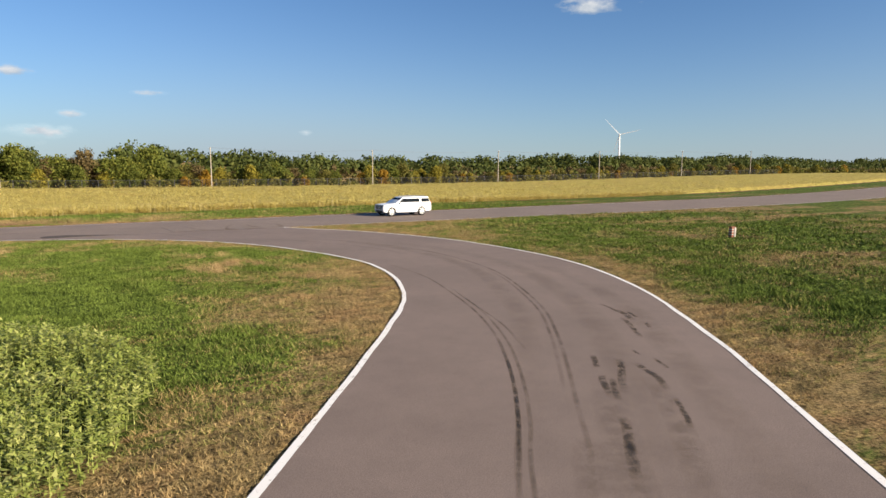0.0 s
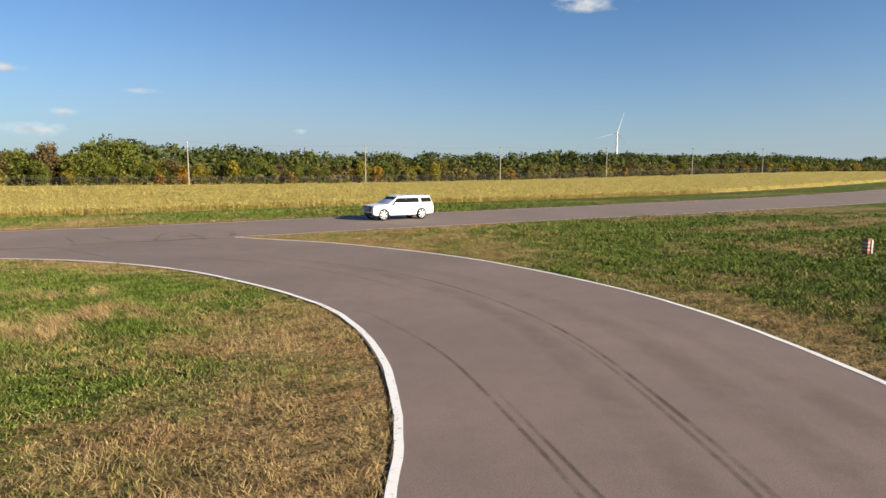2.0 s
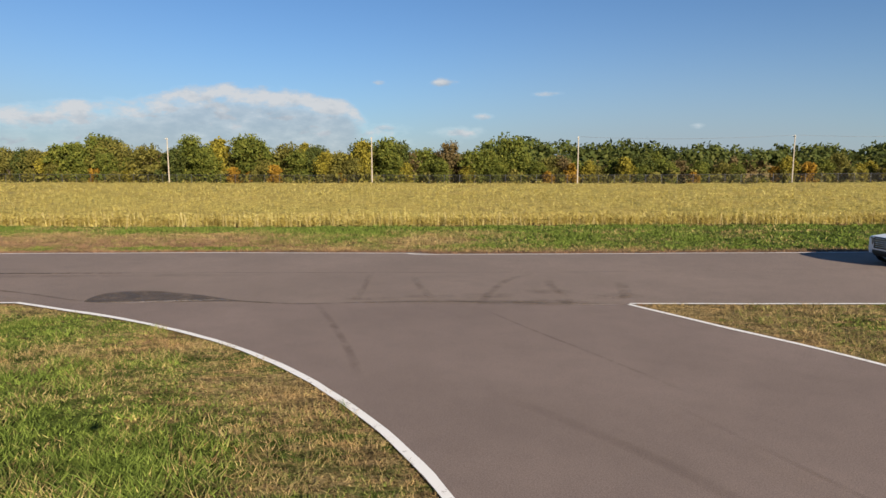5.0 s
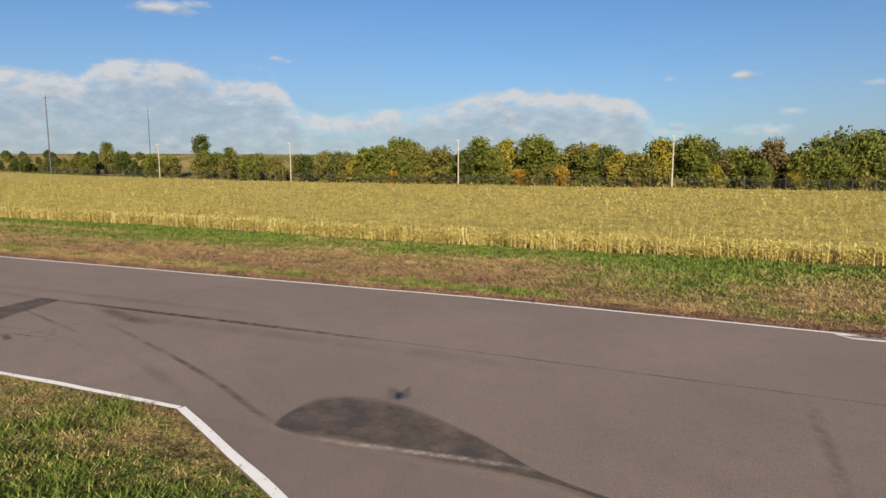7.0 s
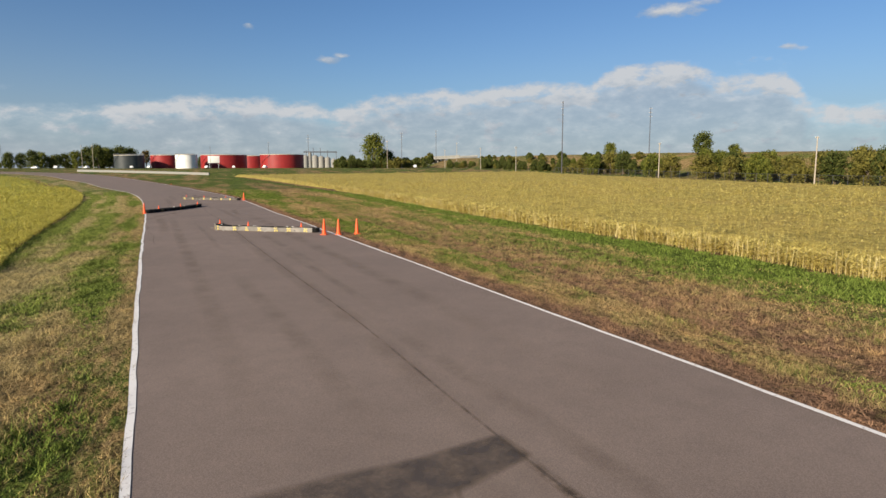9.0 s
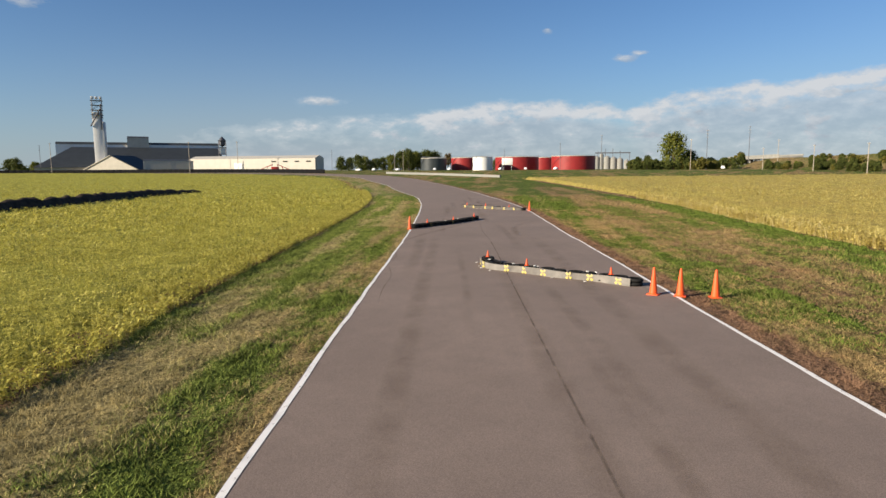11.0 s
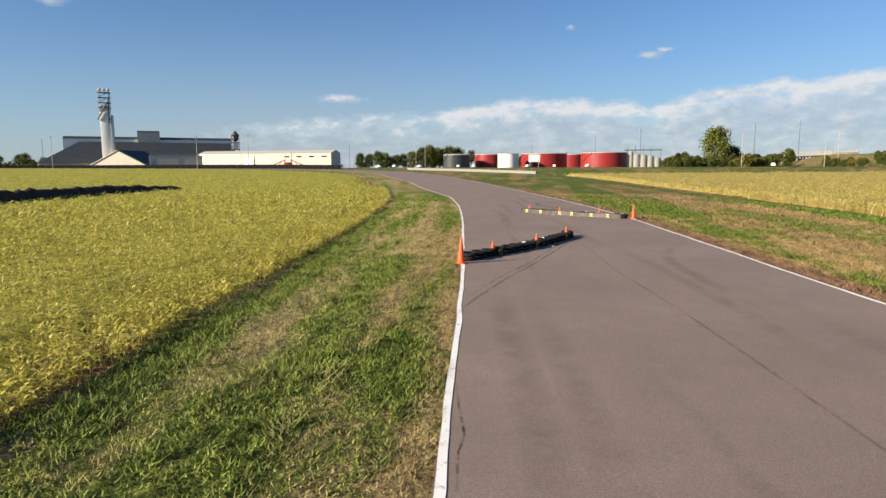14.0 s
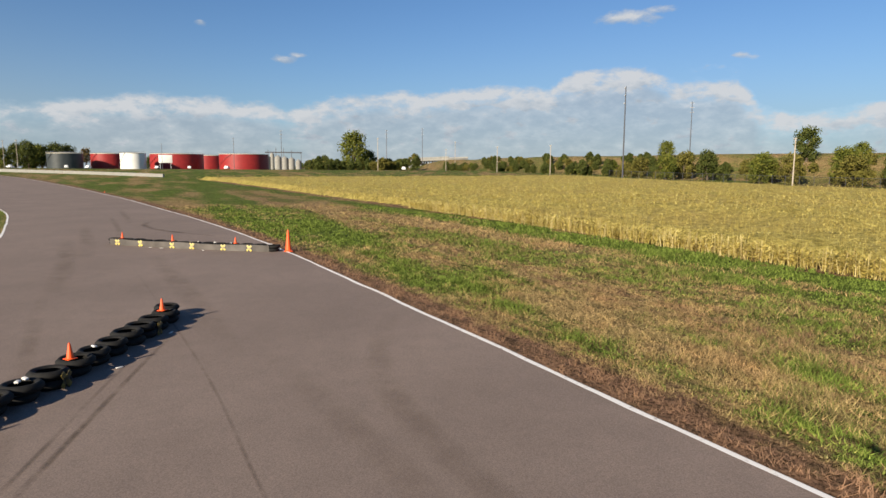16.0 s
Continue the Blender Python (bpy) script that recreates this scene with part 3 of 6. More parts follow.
mark([(-34.6, 33.0), (-33.2, 34.4), (-31.6, 35.4), (-29.6, 36.0)], 0.12, FAINT_MARK, main_road)
mark([(-35.2, 34.6), (-33.0, 35.2), (-31.2, 35.0)], 0.15, FAINT_MARK, main_road)
band([(-24.48, 38.12), (-25.0, 38.75), (-25.05, 39.3), (-24.65, 39.85), (-23.9, 40.2), (-22.4, 40.48), (-21.1, 40.55), (-19.9, 40.95)],
     [(-24.4, 38.05), (-23.85, 38.21), (-23.0, 38.9), (-21.64, 39.87), (-20.8, 40.5), (-19.8, 40.85)], BLOT, main_road, "dark_patch")
band([(-33.82, 31.25), (-34.61, 31.83), (-35.49, 32.82), (-36.22, 33.81), (-37.22, 34.83)],
     [(-31.96, 32.67), (-32.74, 33.00), (-33.39, 33.60), (-34.64, 34.17), (-36.54, 35.42)], BLOT, main_road, "dark_patch")
for pts, w, m_ in (([(-36.10, 34.28), (-34.12, 34.97), (-32.95, 35.36), (-31.77, 35.73)], 0.10, SEAM_MARK), ([(-32.52, 34.35), (-32.69, 35.24), (-33.38, 36.04)], 0.08, SEAM_MARK), ([(-32.85, 34.18), (-32.36, 34.28), (-32.06, 34.33)], 0.22, OIL_MARK), ([(-32.77, 34.28), (-32.24, 34.72), (-31.85, 35.09)], 0.06, OIL_MARK), ([(-35.22, 36.14), (-33.63, 36.62), (-32.61, 36.98), (-31.91, 37.21)], 0.5, SEAM_MARK), ([(-34.45, 37.34), (-35.44, 38.57), (-36.67, 40.58)], 0.05, RUBBER_MARK)):
    mark(pts, w, m_, main_road)
mark([(-85.5, -0.15), (-84.0, 0.13), (-80.1, 1.34), (-77.5, 2.16), (-76.0, 2.58), (-74.8, 2.9), (-71, 4.2), (-68.5, 5.4)], 0.12, RUBBER_MARK, main_road)
mark([(-83.5, 0.0), (-81.7, 0.55), (-78.2, 1.72), (-76.3, 2.25), (-74.9, 2.6), (-71.3, 3.8)], 0.09, SEAM_MARK, main_road)
mark([(-88, 4), (-82, 5.2), (-74, 10.5)], 0.6, FAINT_MARK, main_road)
mark([(-66.49, 7.35), (-65.68, 8.02), (-64.98, 8.64), (-64.56, 8.87), (-63.73, 9.48)], 0.05, OIL_MARK, main_road, "crack")
mark([(-112, -17.5), (-109, -16.2), (-106, -13.2), (-103.5, -8.6)], 0.5, RUBBER_MARK, main_road)
mark([(-63.6, 9.3), (-62.3, 10.6), (-60.6, 12.2), (-58.6, 13.6), (-56.6, 15.2)], 0.05, RUBBER_MARK, main_road, "crack")
for k in range(14):
    u0 = -20 - 6.5 * k
    o = 1.5 + 7.2 * vnoise(k * 1.7, 0.3, 5)
    a = np.array((u0, 46 + (u0 + 11.7) * 0.735 + 0.0)) + np.array((-0.6, 0.8)) * o
    mark([tuple(a), tuple(a + np.array((-6, -4.3))), tuple(a + np.array((-14, -10.4)))], 0.35 + 0.5 * vnoise(k, 0, 8), FAINT_MARK, main_road)


# ---- grass ----
def clumps(x, y, h, w, blades, seed, lean, blown):
    """Corners of blades, one triangle each, at clumps standing at x, y."""
    rng = np.random.default_rng(seed)
    n = len(x)
    X, Y, Hh = np.repeat(x, blades), np.repeat(y, blades), np.repeat(h, blades) * rng.uniform(0.6, 1.25, n * blades)
    Wd = np.repeat(w, blades)
    X = X + rng.normal(0, 0.03, X.shape) * (0.5 + Wd / 0.012)
    Y = Y + rng.normal(0, 0.03, X.shape) * (0.5 + Wd / 0.012)
    a, b = rng.uniform(0, 2 * np.pi, X.shape), rng.uniform(0, 2 * np.pi, X.shape)
    L = Hh * lean * rng.uniform(0.2, 1.4, X.shape)
    Z = gz(X, Y) - 0.02
    B = np.repeat(blown, blades) * Hh * 2.0
    base = np.stack([np.cos(a), np.sin(a), 0 * a], 1) * Wd[:, None]
    p = np.stack([X, Y, Z], 1)
    v = np.stack([p - base, p + base, p + np.stack([np.cos(b) * L - 0.9 * B, np.sin(b) * L + 0.45 * B, Hh], 1)], 1).reshape(-1, 3)
    return v, np.arange(len(v)).reshape(-1, 3)


rng = np.random.default_rng(11)
STRETCH = np.array([(0.0, 0.0), (-3, 22), (-12, 34), (-30, 35), (-60, 13), (-78, 5)])


def sown(x0, y0, x1, y1, dense, full, reach_out):
    """Spots over a box, dense (per square metre) within full metres of the stretch, thinning with the square of the way."""
    xs, ys = [], []
    lo = 0.0
    for hi in (full, full * 1.6, full * 2.6, full * 4.5, reach_out):
        rate = dense * min(1.0, (full / max(lo, full)) ** 2)
        n = int(rate * (x1 - x0) * (y1 - y0))
        x, y = rng.uniform(x0, x1, n), rng.uniform(y0, y1, n)
        d = reach(x, y, STRETCH)
        k = (d >= lo) & (d < hi)
        x, y, d = x[k], y[k], d[k]
        k = rng.uniform(0, 1, len(x)) < (np.maximum(lo, full) / np.maximum(d, full)) ** 2
        xs.append(x[k])
        ys.append(y[k])
        lo = hi
    return np.concatenate(xs), np.concatenate(ys)


cx, cy = sown(-135, -45, 60, 100, 150, 11.0, 60)
keep = ~(inside(cx, cy, MAIN) | inside(cx, cy, BRANCH) | inside(cx, cy, FIELD_NORTH) | inside(cx, cy, FIELD_SOUTH) | inside(cx, cy, WEEDS))
keep &= ((cx + 12) * -0.6 + (cy - 46) * 0.8 < 30) & ((cy > 3.5) | (cx < -24)) & ((cy > 3.5 + 1.1 * cx))
cx, cy = cx[keep], cy[keep]
dr = np.minimum(np.minimum(reach(cx, cy, NORTH[::6]), reach(cx, cy, SOUTH[::6])), np.minimum(reach(cx, cy, BRANCH_W[::6]), reach(cx, cy, BRANCH_E[::6])))
behind = inside(cx, cy, ISLE) & (dr > 18)
keep = ~behind | (rng.uniform(0, 1, len(cx)) < 0.15)
cx, cy, dr = cx[keep], cy[keep], dr[keep]
cd, cb = dry_share(cx, cy), bare_share(cx, cy)
keep = rng.uniform(0, 1, len(cx)) > 0.5 * ramp(cb, 0.5, 1.0)
cx, cy, dr, cd, cb = cx[keep], cy[keep], dr[keep], cd[keep], cb[keep]
far_off = reach(cx, cy, STRETCH)
grow = np.clip(far_off / 11.0, 1, 3)
height = 0.05 + 0.07 * ramp(fbm(cx * 1.3, cy * 1.3, 52), 0.38, 0.7) + 0.06 * ramp(fbm(cx * 0.35, cy * 0.35, 58), 0.5, 0.75) * ramp(dr, 0.8, 3)
tuft = np.exp(-(((cx + 9.2) / 1.9) ** 2 + ((cy - 27.0) / 1.8) ** 2)) + np.exp(-(((cx + 11.9) / 1.6) ** 2 + ((cy - 30.6) / 1.0) ** 2)) + np.exp(-(((cx + 24) / 3.2) ** 2 + ((cy - 31) / 2.2) ** 2))
tuft = np.clip(tuft * ramp(fbm(cx * 0.8, cy * 0.8, 91), 0.45, 0.6), 0, 1)
height = 1.0 * height * (1 + 0.15 * (grow - 1)) + 0.26 * tuft
cd = cd + 1.2 * tuft
green = 1 - ramp(cd, 0.3, 0.6)
wide = (0.0055 + 0.0060 * green) * grow
gv, gt = clumps(cx, cy, height, wide, 4, 5, 1.15, 0.9 * tuft)
grass = bulk("grass", gv, gt, BLADE_TURF, {"dry": np.repeat(cd, 12), "bare": np.repeat(cb * 0.9, 12), "hay": np.repeat(hay_share(cx, cy), 12)})
tagged(grass, "short uneven grass, partly green and partly dried brown", "grass", kind="stuff")


# ---- crops ----
def plants(x, y, h, size, leaves, seed, stalk=True, broad=1.0):
    """Upright plants: a thin stalk and leaves set out from it, one triangle each."""
    rng = np.random.default_rng(seed)
    n, out = len(x), []
    z = gz(x, y)
    p = np.stack([x, y, z], 1)
    h = h * rng.uniform(0.8, 1.15, n)
    if stalk:
        a = rng.uniform(0, 2 * np.pi, n)
        w = np.stack([np.cos(a), np.sin(a), 0 * a], 1) * (0.006 + 0.03 * size)[:, None]
        tip = np.stack([rng.normal(0, 0.06, n), rng.normal(0, 0.06, n), h], 1)
        out.append(np.stack([p - w, p + w, p + tip], 1))
    for k in range(leaves):
        a = rng.uniform(0, 2 * np.pi, n)
        at = p + np.stack([0 * a, 0 * a, h * rng.uniform(0.10, 0.98, n) ** 0.8], 1)
        out_dir = np.stack([np.cos(a), np.sin(a), rng.uniform(-0.3, 0.9, n)], 1)
        across = np.stack([-np.sin(a), np.cos(a), rng.uniform(-0.4, 0.4, n)], 1)
        L, W = (size * rng.uniform(0.7, 1.5, n))[:, None], (size * broad * rng.uniform(0.2, 0.4, n))[:, None]
        out.append(np.stack([at, at + out_dir * L * 0.55 + across * W, at + out_dir * L - across * W * 0.3], 1))
    v = np.concatenate(out).reshape(-1, 3)
    return v, np.arange(len(v)).reshape(-1, 3)


def canopy(name, tones):
    m, n, l, b = mat(name, 0.85, 0, 0.1)
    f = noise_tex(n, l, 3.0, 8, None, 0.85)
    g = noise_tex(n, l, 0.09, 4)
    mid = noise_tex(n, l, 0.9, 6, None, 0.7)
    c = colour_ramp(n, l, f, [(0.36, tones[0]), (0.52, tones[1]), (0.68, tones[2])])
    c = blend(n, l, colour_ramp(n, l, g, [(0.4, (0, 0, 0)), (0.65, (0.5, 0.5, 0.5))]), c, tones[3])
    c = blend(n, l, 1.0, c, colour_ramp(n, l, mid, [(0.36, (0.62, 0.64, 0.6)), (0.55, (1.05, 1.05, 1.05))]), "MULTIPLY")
    l.new(c, b.inputs["Base Color"])
    bumped(n, l, b, noise_tex(n, l, 5.0, 8, None, 0.85), 1.0, 0.13)
    return m


def field(name, poly, edge, height, leaf, sheet, box_of, count, near_width, label, seed, size, edge_size, start, pale=None):
    rng = np.random.default_rng(seed)
    x0, y0, x1, y1 = box_of
    x, y = sown(x0, y0, x1, y1, count, near_width, 190)
    k = inside(x, y, poly)
    x, y = x[k], y[k]
    d = reach(x, y, edge[::3])
    far = reach(x, y, STRETCH)
    s = size * np.clip(far / near_width, 1, 2.6)
    h = height * (0.88 + 0.3 * fbm(x * 0.25, y * 0.25, seed)) * (0.6 + 0.4 * ramp(d, 0, 2.2))
    v, t = plants(x, y, h, s, 8, seed, True, 1.1)
    e = even(edge, 700)
    e = e[(e[:, 0] > -130) & (e[:, 0] < 45)]
    pick = rng.integers(0, len(e) - 1, 30000)
    f = rng.uniform(0, 1, (30000, 1))
    q = e[pick] * (1 - f) + e[pick + 1] * f + rng.uniform(-1.5, 1.5, (30000, 2))
    q = q[inside(q[:, 0], q[:, 1], poly)]
    v2, t2 = plants(q[:, 0], q[:, 1], height * 0.8 * rng.uniform(0.35, 1.05, len(q)), np.full(len(q), edge_size), 8, seed + 1, True, 1.3)
    v, t = np.vstack([v, v2]), np.vstack([t, t2 + len(v)])
    ob = bulk(name, v, t, leaf)
    tagged(ob, label, "crop", kind="stuff")
    if pale:
        m = 9000
        pick, f = rng.integers(0, len(e) - 1, m), rng.uniform(0, 1, (m, 1))
        q = e[pick] * (1 - f) + e[pick + 1] * f + rng.normal(0, 0.35, (m, 2))
        q = q[inside(q[:, 0], q[:, 1], poly)]
        a = rng.uniform(0, 2 * np.pi, len(q))
        p = np.column_stack([q, gz(q[:, 0], q[:, 1])])
        w = np.stack([np.cos(a), np.sin(a), 0 * a], 1) * rng.uniform(0.007, 0.018, (len(q), 1))
        up = np.stack([rng.normal(0, 0.07, len(q)), rng.normal(0, 0.07, len(q)), height * rng.uniform(0.3, 0.98, len(q))], 1)
        sv = np.stack([p - w, p + w, p + up + w * 0.6, p + up - w * 0.6], 1).reshape(-1, 3)
        stalks = bulk("stalks", sv, np.arange(len(sv)).reshape(-1, 4), pale, None, ob)
        stalks["label"] = "pale dry stalks along the cut edge"
    px, py = np.arange(x0, x1, 1.1), np.arange(y0, y1, 1.1)
    A, B = np.meshgrid(px, py)
    a, b = A.ravel(), B.ravel()
    ok = inside(a, b, poly)
    dd = np.full(a.shape, 0.0)
    dd[ok] = reach(a[ok], b[ok], edge[::4])
    ok &= dd > start
    zz = gz(a, b) + height * (0.56 + 0.6 * (fbm(a * 0.6, b * 0.6, seed + 4) - 0.5)) * (0.06 + 0.94 * ramp(dd, 0.0, start * 2.2))
    i = (np.arange(len(py) - 1)[:, None] * len(px) + np.arange(len(px) - 1)[None, :]).ravel()
    quad = np.column_stack([i, i + 1, i + len(px) + 1, i + len(px)])
    quad = quad[ok[quad].all(1)]
    rim_ = np.bincount(quad.ravel(), minlength=len(a)) < 4
    zz = np.where(rim_, gz(a, b) - 0.03, zz)
    used, inv = np.unique(quad, return_inverse=True)
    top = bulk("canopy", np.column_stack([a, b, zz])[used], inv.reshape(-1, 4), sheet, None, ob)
    top["label"] = "dense top of the crop"
    return ob


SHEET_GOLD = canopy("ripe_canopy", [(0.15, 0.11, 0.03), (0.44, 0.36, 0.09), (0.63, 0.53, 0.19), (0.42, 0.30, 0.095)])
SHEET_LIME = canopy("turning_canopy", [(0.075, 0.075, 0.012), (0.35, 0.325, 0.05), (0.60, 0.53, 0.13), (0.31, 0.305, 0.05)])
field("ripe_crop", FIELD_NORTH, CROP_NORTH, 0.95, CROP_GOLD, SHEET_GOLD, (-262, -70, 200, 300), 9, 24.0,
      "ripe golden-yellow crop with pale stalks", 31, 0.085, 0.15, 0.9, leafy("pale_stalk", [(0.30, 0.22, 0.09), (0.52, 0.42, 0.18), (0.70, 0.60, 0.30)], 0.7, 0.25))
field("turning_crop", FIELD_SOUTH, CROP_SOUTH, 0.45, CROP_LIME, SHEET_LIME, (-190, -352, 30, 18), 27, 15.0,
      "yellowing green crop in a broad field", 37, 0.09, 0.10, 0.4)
rng = np.random.default_rng(3)
wx, wy = rng.uniform(-30, -4, 20000), rng.uniform(-8, 15.5, 20000)
k = inside(wx, wy, WEEDS) & (wx > -19) & (wy > 0)
wx, wy = wx[k], wy[k]
wd = reach(wx, wy, np.vstack([WEEDS, WEEDS[:1]]))
wv, wt = plants(wx, wy, 0.45 + 0.40 * fbm(wx * 0.9, wy * 0.9, 6) * ramp(wd, 0, 0.8), np.full(len(wx), 0.08), 20, 8, True, 1.7)
weeds = bulk("tall_weeds", wv, wt, WEED_LEAF)
tagged(weeds, "dense stand of tall pale-green leafy weeds", "weeds", kind="stuff")


# ---- trees ----
BARK = plain("bark", (0.11, 0.085, 0.06), 0.9, vary=0.3, scale=3)
TONES = {
    "dark": [(0.018, 0.026, 0.006), (0.075, 0.095, 0.021), (0.15, 0.15, 0.036)],
    "green": [(0.030, 0.040, 0.008), (0.125, 0.145, 0.024), (0.24, 0.225, 0.042)],
    "olive": [(0.036, 0.033, 0.009), (0.15, 0.14, 0.03), (0.27, 0.225, 0.052)],
    "yellow": [(0.060, 0.052, 0.008), (0.24, 0.205, 0.028), (0.42, 0.34, 0.05)],
    "orange": [(0.12, 0.06, 0.012), (0.30, 0.17, 0.02), (0.46, 0.29, 0.04)],
    "brown": [(0.06, 0.045, 0.018), (0.14, 0.10, 0.04), (0.22, 0.16, 0.07)],
}
LEAVES = {k: leafy("leaf_" + k, v, 0.75, 0.33) for k, v in TONES.items()}


def build_tree(name, tone, tall, wide, blobs, leaves, seed, low=0.25, label="", leaf=0.27):
    """A tapered trunk with limbs and a crown of many leaves in uneven clumps."""
    r = random.Random(seed)
    rng = np.random.default_rng(seed)
    tree = empty(name, label, "tree" if tall > 4 else "shrub")
    bm = mesh_bm()
    rod(bm, (0, 0, -0.4), (0.1 * r.uniform(-1, 1), 0.1, tall * 0.5), 0.035 * tall, 0.018 * tall, 7)
    heads = []
    for i in range(blobs):
        a = 2.4 * i + r.uniform(-0.5, 0.5)
        f = ((i + 0.5) / blobs) ** 0.85
        z = tall * (low + (0.88 - low) * f)
        girth = wide * max(0.12, math.sin(math.pi * min(1.0, 0.16 + 0.78 * f))) ** 0.65
        rr = girth * r.uniform(0.25, 0.8)
        heads.append((rr * math.cos(a), rr * math.sin(a), z, wide * r.uniform(0.27, 0.46)))
        if i % 3 == 0:
            rod(bm, (0, 0, tall * (low * 0.7 + 0.3 * f)), (rr * 0.8 * math.cos(a), rr * 0.8 * math.sin(a), z), 0.012 * tall, 0.004 * tall, 5)
    part("trunk", bm, BARK, tree)
    out = []
    for hx, hy, hz, hr in heads:
        for per, big, lo_, hi_ in ((int(leaves * 0.86) // blobs, leaf, 0.62, 1.18), (int(leaves * 0.14) // blobs, leaf * 2.1, 0.1, 0.62)):
            d = rng.normal(0, 1, (per, 3))
            d /= np.linalg.norm(d, axis=1)[:, None]
            c = np.array((hx, hy, hz)) + d * (hr * rng.uniform(lo_, hi_, per))[:, None] * np.array((1, 1, 0.8))
            u = rng.normal(0, 1, (per, 3))
            u /= np.linalg.norm(u, axis=1)[:, None]
            w = np.cross(u, d + rng.normal(0, 0.6, (per, 3)))
            w /= np.linalg.norm(w, axis=1)[:, None] + 1e-9
            k = (big * rng.uniform(0.6, 1.4, per))[:, None]
            out.append(np.stack([c - u * k, c + w * k * 0.75, c + u * k * 0.8 - w * k * 0.4], 1))
    v = np.concatenate(out).reshape(-1, 3)
    v[:, 2] = np.maximum(v[:, 2], 0.02)
    bulk("crown", v, np.arange(len(v)).reshape(-1, 3), LEAVES[tone], None, tree)
    return tree


def fence_place(u, q):
    return FENCE_AT.x + FENCE_DIR.x * u + FENCE_OUT.x * q, FENCE_AT.y + FENCE_DIR.y * u + FENCE_OUT.y * q


KINDS = [("tree", "dark", 8.8, 3.9, 26, 2700, 1, 0.10, "dark green broadleaf tree behind the chain-link fence"),
         ("tree", "green", 8.0, 3.5, 24, 2500, 2, 0.07, "green bushy tree behind the chain-link fence"),
         ("tree", "olive", 7.2, 3.4, 22, 2300, 3, 0.05, "olive-brown autumn tree behind the chain-link fence"),
         ("tree", "yellow", 6.9, 2.9, 20, 2200, 4, 0.06, "yellow autumn tree behind the chain-link fence"),
         ("tree", "orange", 4.9, 2.3, 16, 1500, 5, 0.08, "orange autumn tree behind the chain-link fence"),
         ("tree", "brown", 7.8, 2.9, 20, 1200, 6, 0.30, "thinly leaved brown tree behind the chain-link fence"),
         ("shrub", "olive", 3.1, 2.1, 12, 900, 7, 0.06, "low olive shrub on the grassy bank"),
         ("shrub", "green", 2.7, 1.8, 12, 900, 8, 0.06, "low green shrub on the grassy bank"),
         ("cedar", "dark", 4.9, 2.3, 18, 1600, 9, 0.05, "dark rounded cedar on the grassy bank"),
         ("tree", "green", 9.4, 4.3, 28, 2900, 10, 0.14, "large rounded green tree on the bank")]
TREES = []
for kd in KINDS:
    TREES.append(build_tree(kd[0], kd[1], kd[2], kd[3], kd[4], kd[5], kd[6], kd[7], kd[8]))
used = set()


def plant(kind, u, q, scale=1.0, group="trees along the fence", turn=None, xy=None):
    x, y = xy if xy else fence_place(u, q)
    tall = 1.0 + 0.12 * math.sin(u * 3.1 + q)
    m = pose(x, y, gz1(x, y) - 0.1, 0, 0, turn if turn is not None else (u * 37 + q * 11) % 360) 
    if kind not in used:
        used.add(kind)
        ob = TREES[kind]
        ob.matrix_basis = m
        ob.scale = (scale, scale, scale * tall)
    else:
        ob = copy_thing(TREES[kind], m)
        ob.scale = (scale, scale, scale * tall)
    ob["group"] = group
    return ob


rr = random.Random(77)
u = -74.0
while u < 74:
    k = rr.choice([2, 1, 2, 0, 2, 3, 1, 2]) if u < 2 else rr.choice([0, 1, 0, 1, 3, 5, 1, 2])
    low_ = 1.16 if u < 30 else 0.80
    plant(k, u, rr.uniform(3.5, 7.5), rr.uniform(0.68, 1.12) * low_)
    if rr.random() < 0.55:
        plant(rr.choice([3, 4, 1, 2, 6, 7]), u + 1.6, rr.uniform(2.0, 3.4), rr.uniform(0.55, 0.85))
    if rr.random() < 0.45 and u < 30:
        plant(rr.choice([0, 1, 2, 0]), u + 1.0, rr.uniform(10, 17), rr.uniform(0.75, 1.1))
    u += rr.uniform(2.2, 3.2)
u = 80.0
while u < 330:
    plant(rr.choice([1, 3, 2, 6, 4, 3, 2, 5, 3]), u, rr.uniform(3, 9), rr.uniform(0.42, 0.66) if u > 108 else rr.uniform(0.6, 0.78))
    if rr.random() < 0.5:
        plant(rr.choice([6, 7, 4, 3]), u + 2, rr.uniform(2, 5), rr.uniform(0.5, 0.9))
    u += rr.uniform(3.4, 6.4)
for u, q, k, s in ((-40, 6, 9, 1.02), (-47, 5, 5, 0.95), (-22, 30, 3, 0.95), (-9, 40, 0, 0.5), (-55, 7, 2, 0.95), (-63, 5, 1, 0.6), (-68, 6, 2, 0.85), (-76, 5, 0, 0.75), (-82, 8, 2, 0.95),
                   (-88, 7, 0, 0.85), (-94, 4, 6, 1.1), (-98, 7, 2, 0.9), (-104, 5, 1, 0.62), (-109, 10, 2, 1.0), (-115, 6, 2, 0.7), (-121, 12, 0, 0.72), (-127, 9, 2, 0.95),
                   (-134, 16, 9, 0.8), (-141, 10, 2, 0.85), (-150, 12, 1, 0.6), (-156, 34, 0, 0.95), (-166, 12, 0, 0.85), (-176, 14, 2, 0.9), (-186, 24, 8, 0.9), (-194, 15, 2, 0.85), (-200, 30, 9, 0.7)):
    plant(k, u, q, s * (1.05 if u < -70 else 1.0))
u = -60.0
